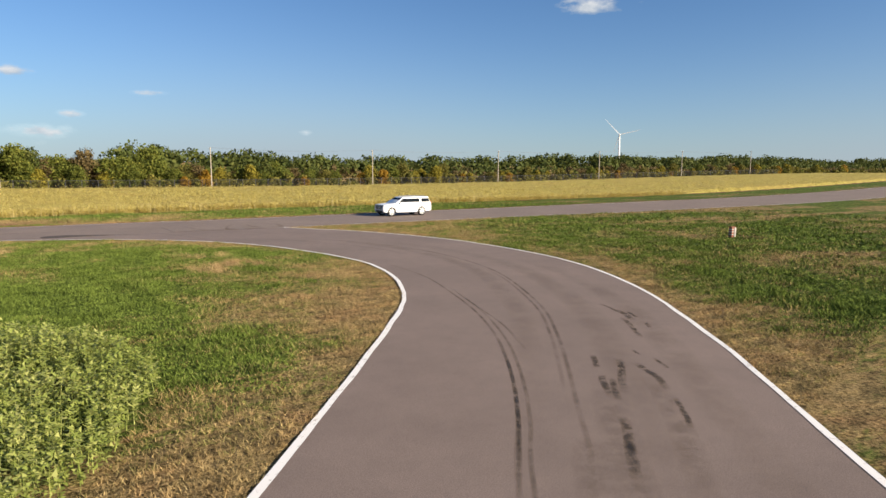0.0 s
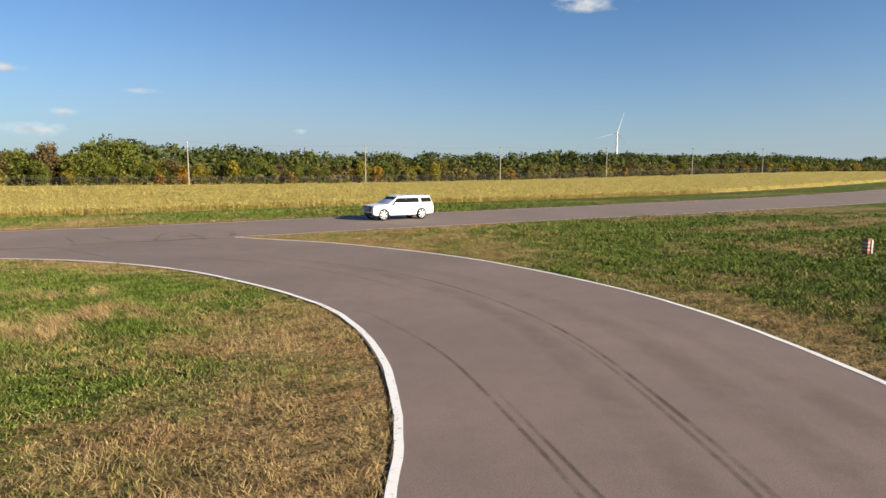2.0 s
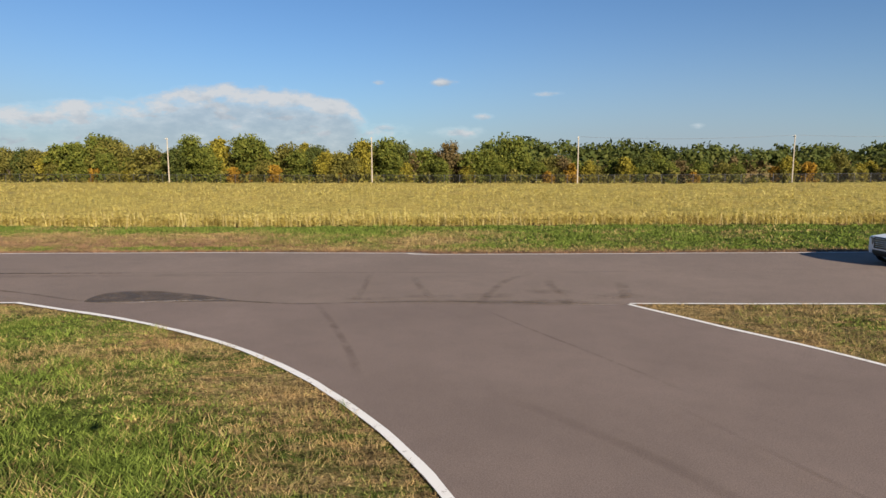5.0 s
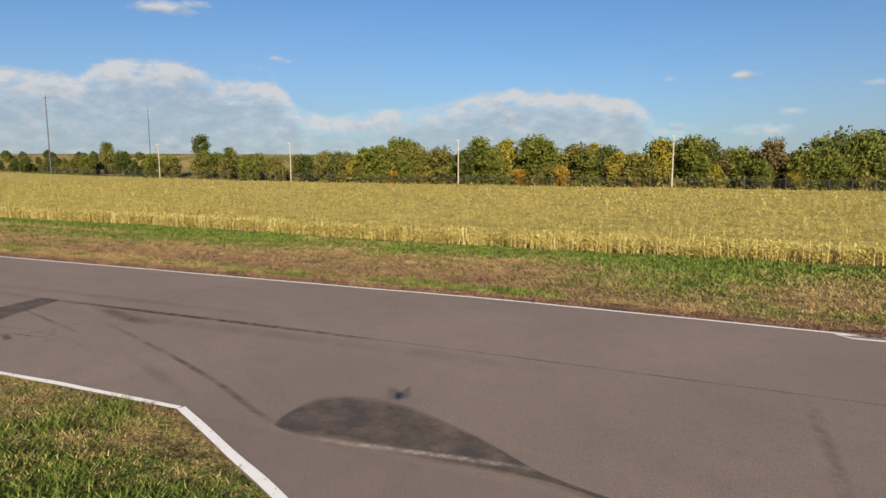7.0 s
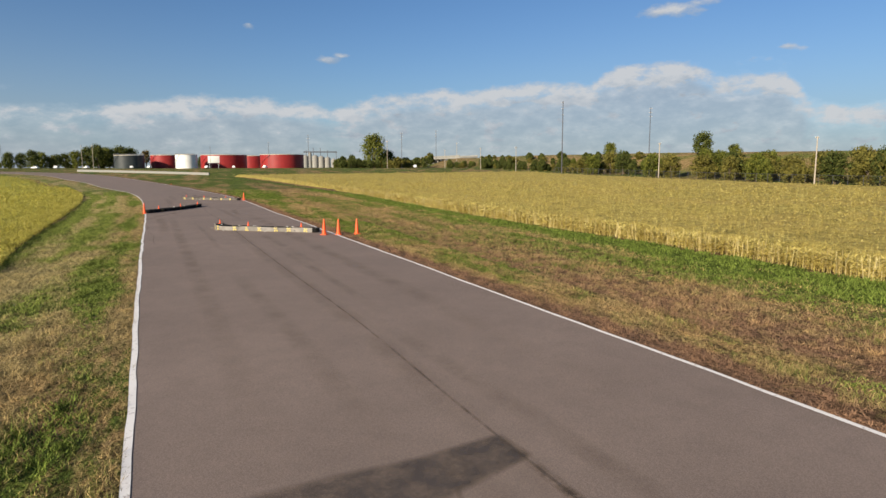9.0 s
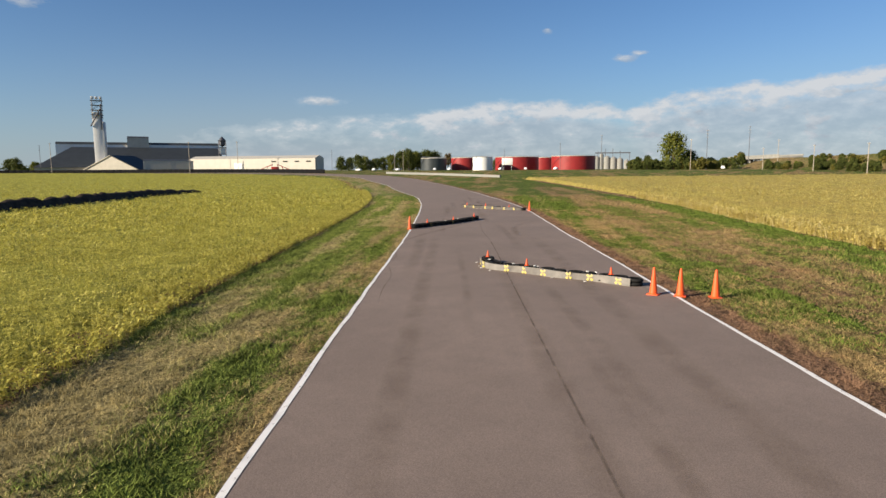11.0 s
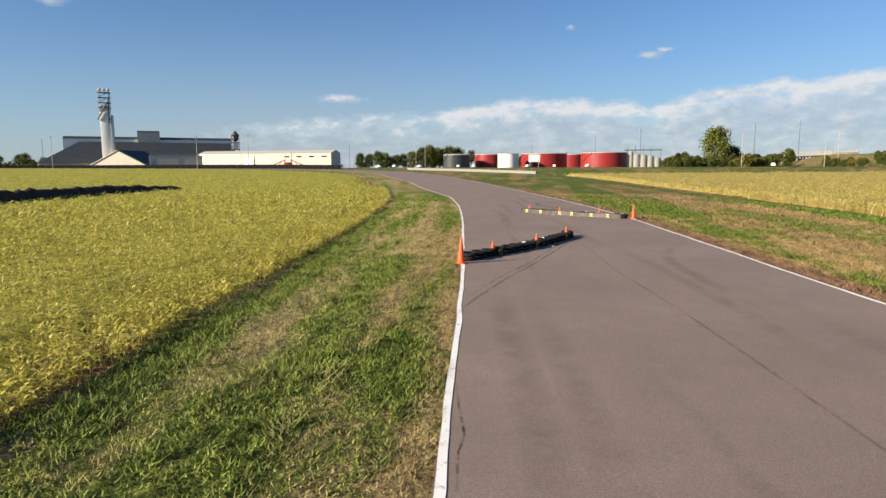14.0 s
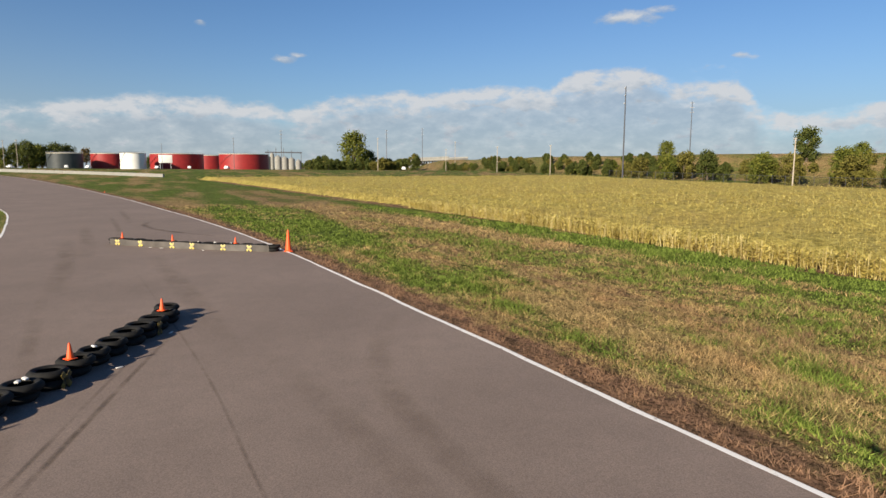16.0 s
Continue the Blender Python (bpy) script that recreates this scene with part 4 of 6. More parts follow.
while u > -332:
    plant(rr.choice([6, 2, 6, 8, 1] if u > -180 else [8, 8, 8, 6, 7]), u, rr.uniform(5, 34), rr.uniform(0.55, 1.0), "shrubs on the bank")
    if u < -170:
        plant(rr.choice([8, 8, 6, 7]), u - 2, rr.uniform(8, 36), rr.uniform(0.55, 0.95), "shrubs on the bank")
    u -= rr.uniform(1.9, 3.4)


def woods(name, spots, tone, label, seed, leaf=0.6, per=260):
    """A far belt of woodland as one mass of leaves: crowns given by place, height and width."""
    rng = np.random.default_rng(seed)
    out = []
    for x, y, tall, wide in spots:
        z = gz1(x, y)
        for b in range(5):
            c = np.array((x + rng.normal(0, wide * 0.4), y + rng.normal(0, wide * 0.4), z + tall * rng.uniform(0.02, 0.72)))
            n = per // 5
            d = rng.normal(0, 1, (n, 3))
            d /= np.linalg.norm(d, axis=1)[:, None]
            p = c + d * rng.uniform(0.5, 1.1, (n, 1)) * wide * 0.55 * np.array((1, 1, 0.8))
            u_ = rng.normal(0, 1, (n, 3))
            u_ /= np.linalg.norm(u_, axis=1)[:, None]
            w = np.cross(u_, d)
            s = leaf * rng.uniform(0.6, 1.4, (n, 1))
            out.append(np.stack([p - u_ * s, p + w * s * 0.7, p + u_ * s, p - w * s * 0.7], 1))
    v = np.concatenate(out).reshape(-1, 3)
    ob = bulk(name, v, np.arange(len(v)).reshape(-1, 4), LEAVES[tone])
    return tagged(ob, label, "woodland", kind="stuff")


spots = []
u = 26.0
while u < 620:
    x, y = fence_place(u, rr.uniform(20, 52))
    spots.append((x, y, rr.uniform(2.0, 3.6) * (1.0 + 0.35 * math.sin(u * 0.045)), rr.uniform(4.2, 6.0)))
    u += rr.uniform(1.3, 2.2)
scrub = []
u = -60.0
while u < 560:
    x, y = fence_place(u, rr.uniform(9, 26))
    scrub.append((x, y, rr.uniform(2.2, 4.2), rr.uniform(1.8, 3.0)))
    u += rr.uniform(1.8, 3.0)
woods("scrub", scrub, "brown", "brown autumn scrub on the bank", 15, 0.4, 140)
woods("woodland", spots, "dark", "belt of dark green woodland on the bank", 12, 0.62, 240)
spots = []
u = -72.0
while u < 600:
    x, y = fence_place(u, rr.uniform(1.8, 9.0))
    spots.append((x, y, rr.uniform(1.8, 4.0), rr.uniform(1.4, 2.4)))
    u += rr.uniform(1.4, 2.4) if u < 80 else rr.uniform(2.0, 3.4)
woods("undergrowth", spots, "olive", "olive-green undergrowth along the fence", 13, 0.38, 150)
spots = []
for k in range(120):
    b = -60 + 2.4 * k + rr.uniform(-1, 1)
    far = rr.uniform(1500, 1900)
    spots.append((-50 - math.sin(radians(b)) * far, 20 + math.cos(radians(b)) * far, rr.uniform(9, 15), rr.uniform(14, 30)))
woods("distant_trees", spots, "dark", "low line of distant trees on the horizon", 14, 4.0, 90)


# ---- materials of things ----
WHITE_PAINT = plain("white_car_paint", (0.80, 0.80, 0.79), 0.25, 0, 0.5, 0.03)
GLASS_DARK = plain("tinted_glass", (0.010, 0.012, 0.014), 0.10, 0, 0.22, 0.1)
RUBBER = plain("black_rubber", (0.014, 0.0135, 0.013), 0.8, 0, 0.2, 0.35, 9)
CHROME = plain("chrome", (0.72, 0.72, 0.73), 0.18, 1.0, 0.5, 0.05)
ALLOY = plain("polished_alloy", (0.80, 0.80, 0.79), 0.38, 0.35, 0.5, 0.05)
BLACK_PLASTIC = plain("black_plastic", (0.025, 0.025, 0.026), 0.55, 0, 0.3, 0.2)
RED_LENS = plain("red_lens", (0.35, 0.02, 0.02), 0.2, 0, 0.5, 0.1)
CLEAR_LENS = plain("clear_lens", (0.20, 0.21, 0.23), 0.12, 0.3, 0.6, 0.1)
CONE_ORANGE = plain("cone_orange", (0.80, 0.10, 0.018), 0.5, 0, 0.4, 0.12, 5)
CONE_RED = plain("faded_red", (0.30, 0.11, 0.07), 0.6, 0, 0.3, 0.25, 5)
def worn_over(name, colour, under, scale):
    """Paint brushed on and partly rubbed away."""
    m, n, l, b = mat(name, 0.6, 0, 0.3)
    f = noise_tex(n, l, scale, 5, n.new("ShaderNodeTexCoord").outputs["Object"], 0.7)
    l.new(colour_ramp(n, l, f, [(0.40, under), (0.58, colour)]), b.inputs["Base Color"])
    return m


TAPE_DULL = worn_over("rubbed_yellow_paint", (0.20, 0.15, 0.03), (0.03, 0.027, 0.02), 9)
TAPE_YELLOW = worn_over("yellow_paint", (0.66, 0.52, 0.10), (0.34, 0.30, 0.19), 11)
PALE_PLASTIC = plain("white_plastic", (0.72, 0.70, 0.66), 0.5, 0, 0.4, 0.15)
BELT_GREY = plain("grey_belt", (0.175, 0.160, 0.142), 0.42, 0, 0.5, 0.45, 1.6)
BELT_BLACK = plain("black_wall_face", (0.010, 0.010, 0.011), 0.9, 0, 0.1, 0.3)
BELT_MID = plain("brownish_belt", (0.080, 0.070, 0.062), 0.5, 0, 0.4, 0.5, 1.2)
DULL_WHITE = plain("dull_white", (0.42, 0.38, 0.34), 0.6, 0, 0.3, 0.2)
WOOD_POLE = plain("weathered_pole", (0.36, 0.31, 0.25), 0.85, 0, 0.2, 0.25, 3)
STEEL = plain("galvanised_steel", (0.42, 0.43, 0.44), 0.45, 0.6, 0.4, 0.15)
STEEL_DARK = plain("dark_steel", (0.10, 0.10, 0.11), 0.55, 0.5, 0.4, 0.2)
CONCRETE = plain("concrete", (0.25, 0.245, 0.225), 0.85, 0, 0.2, 0.18, 0.6)
TANK_RED = plain("tank_red", (0.25, 0.020, 0.020), 0.5, 0, 0.35, 0.15, 0.3)
TANK_WHITE = plain("tank_white", (0.76, 0.75, 0.72), 0.5, 0, 0.35, 0.06, 0.3)
TANK_BLACK = plain("tank_dark", (0.035, 0.042, 0.045), 0.5, 0, 0.35, 0.2, 0.3)
SIDING = plain("pale_metal_siding", (0.47, 0.44, 0.38), 0.55, 0.1, 0.35, 0.06, 0.4)
SIDING_TAN = plain("tan_siding", (0.50, 0.46, 0.38), 0.6, 0.1, 0.3, 0.1, 0.4)
ROOF_GREY = plain("dark_grey_roof", (0.035, 0.040, 0.043), 0.6, 0.1, 0.3, 0.2, 0.3)
SOIL = plain("dark_soil", (0.045, 0.034, 0.025), 0.95, 0, 0.1, 0.45, 1.5)
TURBINE_WHITE = plain("turbine_white", (0.78, 0.79, 0.80), 0.4, 0, 0.4, 0.03)
RED_STEEL = plain("red_machine_paint", (0.45, 0.05, 0.04), 0.5, 0.1, 0.4, 0.15)


# ---- traffic cones ----
def build_cone(tall, label, name="traffic_cone"):
    c = empty(name, label, "cone")
    bm = mesh_bm()
    w = (0.40 if tall > 0.5 else 0.62) * tall
    box(bm, (w, w, 0.035 * tall), (0, 0, 0.0175 * tall), bevel=0.008)
    part("base", bm, CONE_ORANGE, c)
    bm = mesh_bm()
    f = 1.0 if tall > 0.5 else 1.5
    lathe(bm, [(0.17 * f * tall, 0.035 * tall), (0.145 * f * tall, 0.06 * tall), (0.04 * f * tall, 0.965 * tall), (0.028 * tall, tall), (0.018 * tall, tall), (0.018 * tall, 0.9 * tall)], 18)
    part("cone_body", bm, CONE_ORANGE, c)
    return c


big = build_cone(0.92, "tall orange traffic cone standing on the track edge")
big.matrix_basis = pose(-63.05, 21.7, 0.014)
big["group"] = "tall cones on the track edge"
for x, y, a in ((-63.3, 22.5, 12), (-63.7, 23.5, 30), (-76.3, 0.0, 8), (-98.35, -2.75, 20)):
    ob = copy_thing(big, pose(x, y, gz1(x, y) + 0.01, 0, 0, a))
small = build_cone(0.28, "small orange cone standing on a tyre wall")
small["group"] = "small cones on the tyre walls"


# ---- tyre walls ----
def ring_mesh(outer, inner, high, sides=22):
    bm = mesh_bm()
    e = 0.05
    lathe(bm, [(inner, high * 0.25), (inner + 0.01, 0.02), (inner + 0.06, 0.0), (outer - e, 0.0), (outer, e), (outer, high - e), (outer - e, high), (inner + 0.06, high),
               (inner + 0.01, high - 0.02), (inner, high * 0.75)], sides)
    me = bpy.data.meshes.new("tyre")
    bm.to_mesh(me)
    bm.free()
    for p in me.polygons:
        p.use_smooth = True
    me.materials.append(RUBBER)
    return me


TYRE = ring_mesh(0.31, 0.18, 0.14)
TYRE_SMALL = ring_mesh(0.285, 0.165, 0.135)


def tyre_wall(points, belt, belt_side, label, crosses, cones, seed, high=0.285, layers=2):
    r = random.Random(seed)
    wall = empty("tyre_barrier", label, "barrier", "tyre barriers across the track")
    line = smooth(points, 0.05)
    s = np.concatenate([[0], np.cumsum(np.linalg.norm(np.diff(line, axis=0), axis=1))])
    n = int(s[-1] / 0.60)
    for i in range(n + 1):
        k = np.searchsorted(s, min(s[-1], i * s[-1] / n))
        k = min(k, len(line) - 1)
        for lay in range(layers):
            ob = new("tyre", TYRE if r.random() < 0.7 else TYRE_SMALL)
            ob.parent = wall
            ob.matrix_basis = pose(line[k][0] + r.uniform(-0.05, 0.05), line[k][1] + r.uniform(-0.05, 0.05), 0.016 + 0.142 * lay,
                                   r.uniform(-2, 2) * lay, r.uniform(-2, 2) * lay, r.uniform(0, 360))
    a = side_step(line, belt_side * 0.35)
    b = side_step(line, belt_side * 0.362)
    def sway(j):
        return (0.025 * math.sin(j * 0.11 + seed) + 0.012 * math.sin(j * 0.37)) if belt else -0.035

    if belt:
        bm = mesh_bm()
        rows = []
        for j in range(0, len(line), 4):
            w = sway(j)
            t = high + 0.02 * math.sin(j * 0.09 + 1)
            d = (b[j] - a[j]) / 0.012 * w
            rows.append([bm.verts.new((*(a[j] + d), 0.016)), bm.verts.new((*(a[j] + d * 0.4), t)), bm.verts.new((*(b[j] + d * 0.4), t)), bm.verts.new((*(b[j] + d * 1.1), 0.016))])
        for p, q in zip(rows, rows[1:]):
            for i in range(4):
                bm.faces.new((p[i], p[(i + 1) % 4], q[(i + 1) % 4], q[i]))
        bmesh.ops.recalc_face_normals(bm, faces=bm.faces)
        part("belt", bm, belt, wall, "conveyor belt wrapped along the tyres")
    for c in range(crosses):
        f = (c + 0.35 + 0.3 * r.random()) / crosses
        j = int(f * (len(line) - 2))
        out = (b[j] - a[j]) / 0.012
        face = math.degrees(math.atan2(out[1], out[0]))
        p = b[j] + out * (sway(j) + 0.008)
        bm = mesh_bm()
        for tilt in (44, -44):
            box(bm, (0.012, 0.075 + 0.03 * r.random(), 0.31), (0, 0, 0.14), (tilt * r.uniform(0.8, 1.15) + r.uniform(-8, 8), 0, 0), 0.004)
        box(bm, (0.010, 0.10, 0.12), (0, 0, 0.14), (r.uniform(0, 40), 0, 0), 0.003)
        ob = part("painted_cross", bm, TAPE_YELLOW if belt else TAPE_DULL, wall, "yellow painted cross")
        ob.matrix_basis = pose(p[0], p[1], 0.016, 0, 0, face)
    for c in range(crosses // 2 + 2):
        j = int(r.random() * (len(line) - 2))
        out = (b[j] - a[j]) / 0.012
        p = b[j] + out * r.uniform(0.08, 0.25)
        bm = mesh_bm()
        box(bm, (0.12, 0.05, 0.012), (0, 0, 0.022), (0, 0, r.uniform(0, 180)), 0.004)
        ob = part("strap_end", bm, PALE_PLASTIC, wall, "loose white strap end")
        ob.matrix_basis = pose(p[0], p[1], 0, 0, 0, 0)
        j = int(r.random() * (len(line) - 2))
        bm = mesh_bm()
        box(bm, (0.11, 0.06, 0.03), (0, 0, 0), (r.uniform(-10, 10), r.uniform(-10, 10), r.uniform(0, 180)), 0.008)
        ob = part("bottle", bm, PALE_PLASTIC, wall, "white scrap lying on the tyres")
        ob.matrix_basis = pose(line[j][0], line[j][1], 0.315, 0, 0, 0)
    for f in cones:
        j = int(f * (len(line) - 1))
        small_cone(line[j][0], line[j][1], 0.30, r.uniform(-3, 3))
    return wall


placed = 0


def small_cone(x, y, z, tilt):
    global placed
    m = pose(x, y, z, tilt, tilt * 0.6, 17 * placed)
    if placed == 0:
        small.matrix_basis = m
    else:
        copy_thing(small, m)
    placed += 1


tyre_wall([(-66.05, 13.2), (-65.6, 13.5), (-64.98, 14.05), (-64.74, 14.65), (-64.69, 15.3), (-64.61, 16.43), (-64.5, 17.7), (-64.52, 19.1), (-64.35, 20.6)], BELT_GREY, -1,
          "curved wall of old tyres with grey belting and yellow crosses", 8, (0.03, 0.42, 0.88), 4)
tyre_wall([(-77.1, -0.3), (-79.0, -0.26), (-81.2, -0.28), (-83.4, -0.5), (-85.2, -0.78), (-86.0, -1.0), (-86.3, -1.2)], None, -1,
          "dark wall of stacked bare black tyres across the track", 3, (0.17, 0.53, 0.92), 5)
tyre_wall([(-99.6, -11.6), (-99.3, -10.3), (-98.85, -8.3), (-98.5, -6.0), (-98.35, -4.4), (-98.3, -3.4)], BELT_MID, -1,
          "low wall of tyres with yellow crosses beside a tall cone", 6, (0.05, 0.4, 0.78), 6)
cone_far = copy_thing(small, pose(-151.5, -49.0, gz1(-151.5, -49.0), 0, 0, 10))
tagged(cone_far, "small orange cone at the grass edge of the track", "cone")

# ---- striped marker box on the grass ----
marker = empty("marker_post", "faded red and white striped marker standing in the grass", "marker", at=pose(18.55, 40.2, 0.0, 0, 0, 20))
bm = mesh_bm()
box(bm, (0.34, 0.34, 0.9), (0, 0, 0.45), bevel=0.02)
part("post_body", bm, CONE_RED, marker)
for z in (0.25, 0.48, 0.70):
    bm = mesh_bm()
    box(bm, (0.352, 0.352, 0.085), (0, 0, z), bevel=0.004)
    part("stripe", bm, DULL_WHITE, marker, "white stripe")
bm = mesh_bm()
box(bm, (0.14, 0.05, 0.86), (0.12, -0.20, 0.43), (0, 0, 0), 0.006)
part("panel", bm, DULL_WHITE, marker, "upright white panel")
bm = mesh_bm()
box(bm, (0.46, 0.42, 0.06), (-0.06, 0, 0.93), (0, 6, 0), 0.015)
part("cap", bm, CONE_RED, marker)
marker.scale = (0.8, 0.8, 0.72)


# ---- white sport utility vehicle ----
def build_suv():
    car = empty("suv", "large white sport utility vehicle parked on the racetrack", "car", at=pose(-3.9, 59.55, 0.014, 0, 0, -145.6))
    half = 1.0

    def slab(name, outline, y0, y1, material, parent, bevel=0.0, label=""):
        bm = mesh_bm()
        f = bm.faces.new([bm.verts.new((x, y0, z)) for x, z in outline])
        r = bmesh.ops.extrude_face_region(bm, geom=[f])
        for v in r["geom"]:
            if isinstance(v, bmesh.types.BMVert):
                v.co.y = y1
        bmesh.ops.recalc_face_normals(bm, faces=bm.faces)
        if bevel:
            bmesh.ops.bevel(bm, geom=[e for e in bm.edges if abs(e.verts[0].co.y - e.verts[1].co.y) < 1e-4], offset=bevel, segments=3, affect="EDGES", profile=0.6)
        return part(name, bm, material, parent, label)

    def arch(cx, n=9, r=0.47):
        return [(cx + r * math.cos(math.pi * (1 - i / (n - 1))), 0.40 + r * math.sin(math.pi * (1 - i / (n - 1))) * 0.98) for i in range(n)][::-1]

    under = [(-3.08, 0.42), (-2.2, 0.36)] + [(x, z) for x, z in arch(-1.65)][::-1] + [(-1.1, 0.34), (1.1, 0.34)] + arch(1.65)[::-1] + [(2.2, 0.34), (2.56, 0.40)]
    top = [(2.62, 0.62), (2.60, 0.98), (2.50, 1.10), (1.55, 1.19), (1.10, 1.24), (-3.02, 1.26), (-3.10, 1.0), (-3.12, 0.66)]
    slab("body", under + top, -half, half, WHITE_PAINT, car, 0.055)
    bm = mesh_bm()
    lo = [(1.16, 0.96), (-3.0, 0.96)]
    hi = [(0.32, 0.76), (-2.72, 0.74)]
    v = [bm.verts.new(p) for p in ((1.22, -0.95, 1.22), (1.22, 0.95, 1.22), (-3.04, 0.95, 1.24), (-3.04, -0.95, 1.24),
                                   (0.26, -0.74, 1.86), (0.26, 0.74, 1.86), (-2.78, 0.74, 1.88), (-2.78, -0.74, 1.88))]
    for f in ((0, 1, 5, 4), (1, 2, 6, 5), (2, 3, 7, 6), (3, 0, 4, 7), (4, 5, 6, 7), (3, 2, 1, 0)):
        bm.faces.new([v[i] for i in f])
    bmesh.ops.recalc_face_normals(bm, faces=bm.faces)
    bmesh.ops.bevel(bm, geom=list(bm.edges), offset=0.06, segments=3, affect="EDGES", profile=0.6)
    part("cabin", bm, WHITE_PAINT, car)

    def pane(name, corners, out, label):
        bm = mesh_bm()
        o = Vector(out).normalized()
        a = [bm.verts.new(Vector(c) + o * 0.006) for c in corners]
        b = [bm.verts.new(Vector(c) - o * 0.02) for c in corners]
        bm.faces.new(a)
        for i in range(len(a)):
            bm.faces.new((a[i], b[i], b[(i + 1) % len(a)], a[(i + 1) % len(a)]))
        bmesh.ops.recalc_face_normals(bm, faces=bm.faces)
        return part(name, bm, GLASS_DARK, car, label, True)

    def on_side(x, z, s):
        t = (z - 1.23) / (1.87 - 1.23)
        return (x, s * (0.95 - 0.21 * t), z)

    for s in (1, -1):
        for x0, x1, x2, x3 in ((0.84, -0.32, -0.32, 0.36), (-0.335, -1.44, -1.44, -0.335), (-1.66, -2.92, -2.76, -1.66)):
            pane("side_window", [on_side(x0, 1.33, s), on_side(x1, 1.33, s), on_side(x2, 1.70, s), on_side(x3, 1.70, s)], (0, s, 0.3), "tinted side window")
        bm = mesh_bm()
        box(bm, (0.14, 0.24, 0.17), (0.78, s * 1.09, 1.27), (0, 0, s * 12), 0.04)
        part("wing_mirror", bm, WHITE_PAINT, car)
        for hx in (-0.16, -1.32):
            bm = mesh_bm()
            box(bm, (0.22, 0.035, 0.035), (hx, s * 1.012, 1.08), bevel=0.01)
            part("door_handle", bm, CHROME, car, "chrome door handle")
        bm = mesh_bm()
        box(bm, (2.3, 0.10, 0.06), (0, s * 0.98, 0.33), bevel=0.02)
        part("running_board", bm, BLACK_PLASTIC, car, "black running board")
        bm = mesh_bm()
        rod(bm, (0.0, s * 0.70, 1.93), (-2.4, s * 0.70, 1.945), 0.022)
        for x in (-0.05, -1.2, -2.35):
            rod(bm, (x, s * 0.70, 1.86), (x, s * 0.70, 1.935), 0.02)
        part("roof_rail", bm, CHROME, car, "chrome roof rail")
        bm = mesh_bm()
        box(bm, (0.12, 0.26, 0.34), (2.545, s * 0.80, 0.90), (0, 0, s * 14), 0.03)
        part("headlight", bm, CLEAR_LENS, car, "clear headlight")
        bm = mesh_bm()
        box(bm, (0.07, 0.13, 0.66), (-3.09, s * 0.90, 1.06), bevel=0.02)
        part("taillight", bm, RED_LENS, car, "tall red taillight")
        for dx in (0.98, -0.32, -1.52):
            bm = mesh_bm()
            box(bm, (0.012, 0.012, 0.72), (dx, s * 0.998, 0.84))
            part("door_gap", bm, BLACK_PLASTIC, car, "dark door gap")
    pane("windscreen", [(1.02, -0.84, 1.30), (1.02, 0.84, 1.30), (0.42, 0.70, 1.78), (0.42, -0.70, 1.78)], (0.62, 0, 0.8), "dark windscreen")
    pane("rear_window", [(-3.03, 0.80, 1.32), (-3.03, -0.80, 1.32), (-2.84, -0.66, 1.78), (-2.84, 0.66, 1.78)], (-1, 0, 0.3), "dark rear window")
    bm = mesh_bm()
    box(bm, (0.06, 1.30, 0.50), (2.60, 0, 0.85), bevel=0.03)
    part("grille_frame", bm, BLACK_PLASTIC, car, "dark grille surround")
    for k in range(5):
        bm = mesh_bm()
        box(bm, (0.04, 1.06, 0.022), (2.635, 0, 0.69 + 0.085 * k), bevel=0.008)
        part("grille_bar", bm, CHROME, car, "thin chrome grille bar")
    bm = mesh_bm()
    box(bm, (0.10, 1.5, 0.16), (2.56, 0, 0.48), bevel=0.03)
    part("bumper_intake", bm, BLACK_PLASTIC, car, "black lower intake")
    bm = mesh_bm()
    box(bm, (0.012, 0.31, 0.15), (-3.125, 0, 0.86), bevel=0.003)
    part("number_plate", bm, PALE_PLASTIC, car, "plain pale number plate")
    for x in (1.65, -1.65):
        for s in (1, -1):
            w = new("wheel")
            w.parent = car
            w.matrix_basis = pose(x, s * 0.87, 0.42, 90, 0, 0) @ Matrix.Diagonal((1.05, 1.05, 1, 1))
            bm = mesh_bm()
            lathe(bm, [(0.30, -0.13), (0.36, -0.14), (0.40, -0.09), (0.40, 0.09), (0.36, 0.14), (0.30, 0.13)], 28)
            part("tyre", bm, RUBBER, w)
            bm = mesh_bm()
            lathe(bm, [(0.305, 0.13), (0.285, 0.10), (0.275, -0.10), (0.305, -0.13)], 28)
            for q in range(7):
                a = 2 * math.pi * q / 7
                box(bm, (0.27, 0.060, 0.035), (0.15 * math.cos(a), 0.15 * math.sin(a), -s * 0.115), (0, 0, math.degrees(a)), 0.008)
            rod(bm, (0, 0, -s * 0.06), (0, 0, -s * 0.125), 0.07, 0.06, 12)
            part("rim", bm, ALLOY, w, "bright alloy rim")
    bm = mesh_bm()
    box(bm, (5.2, 1.7, 0.25), (-0.2, 0, 0.42), bevel=0.04)
    part("underbody", bm, BLACK_PLASTIC, car)
    for o in car.children:
        if o.type == "MESH":
            for v in o.data.vertices:
                x, z = v.co.x, v.co.z
                v.co.x = 1.65 + (x - 1.65) * 0.82 if x > 1.65 else (-1.65 + (x + 1.65) * 0.74 if x < -1.65 else x)
                v.co.z = 0.6 + (z - 0.6) * 0.90 if z > 0.6 else z
                v.co.y *= 1 - 0.16 * max(0.0, (x - 1.9) / 0.7) ** 2 - 0.06 * max(0.0, (-x - 2.4) / 0.7) ** 2
    return car


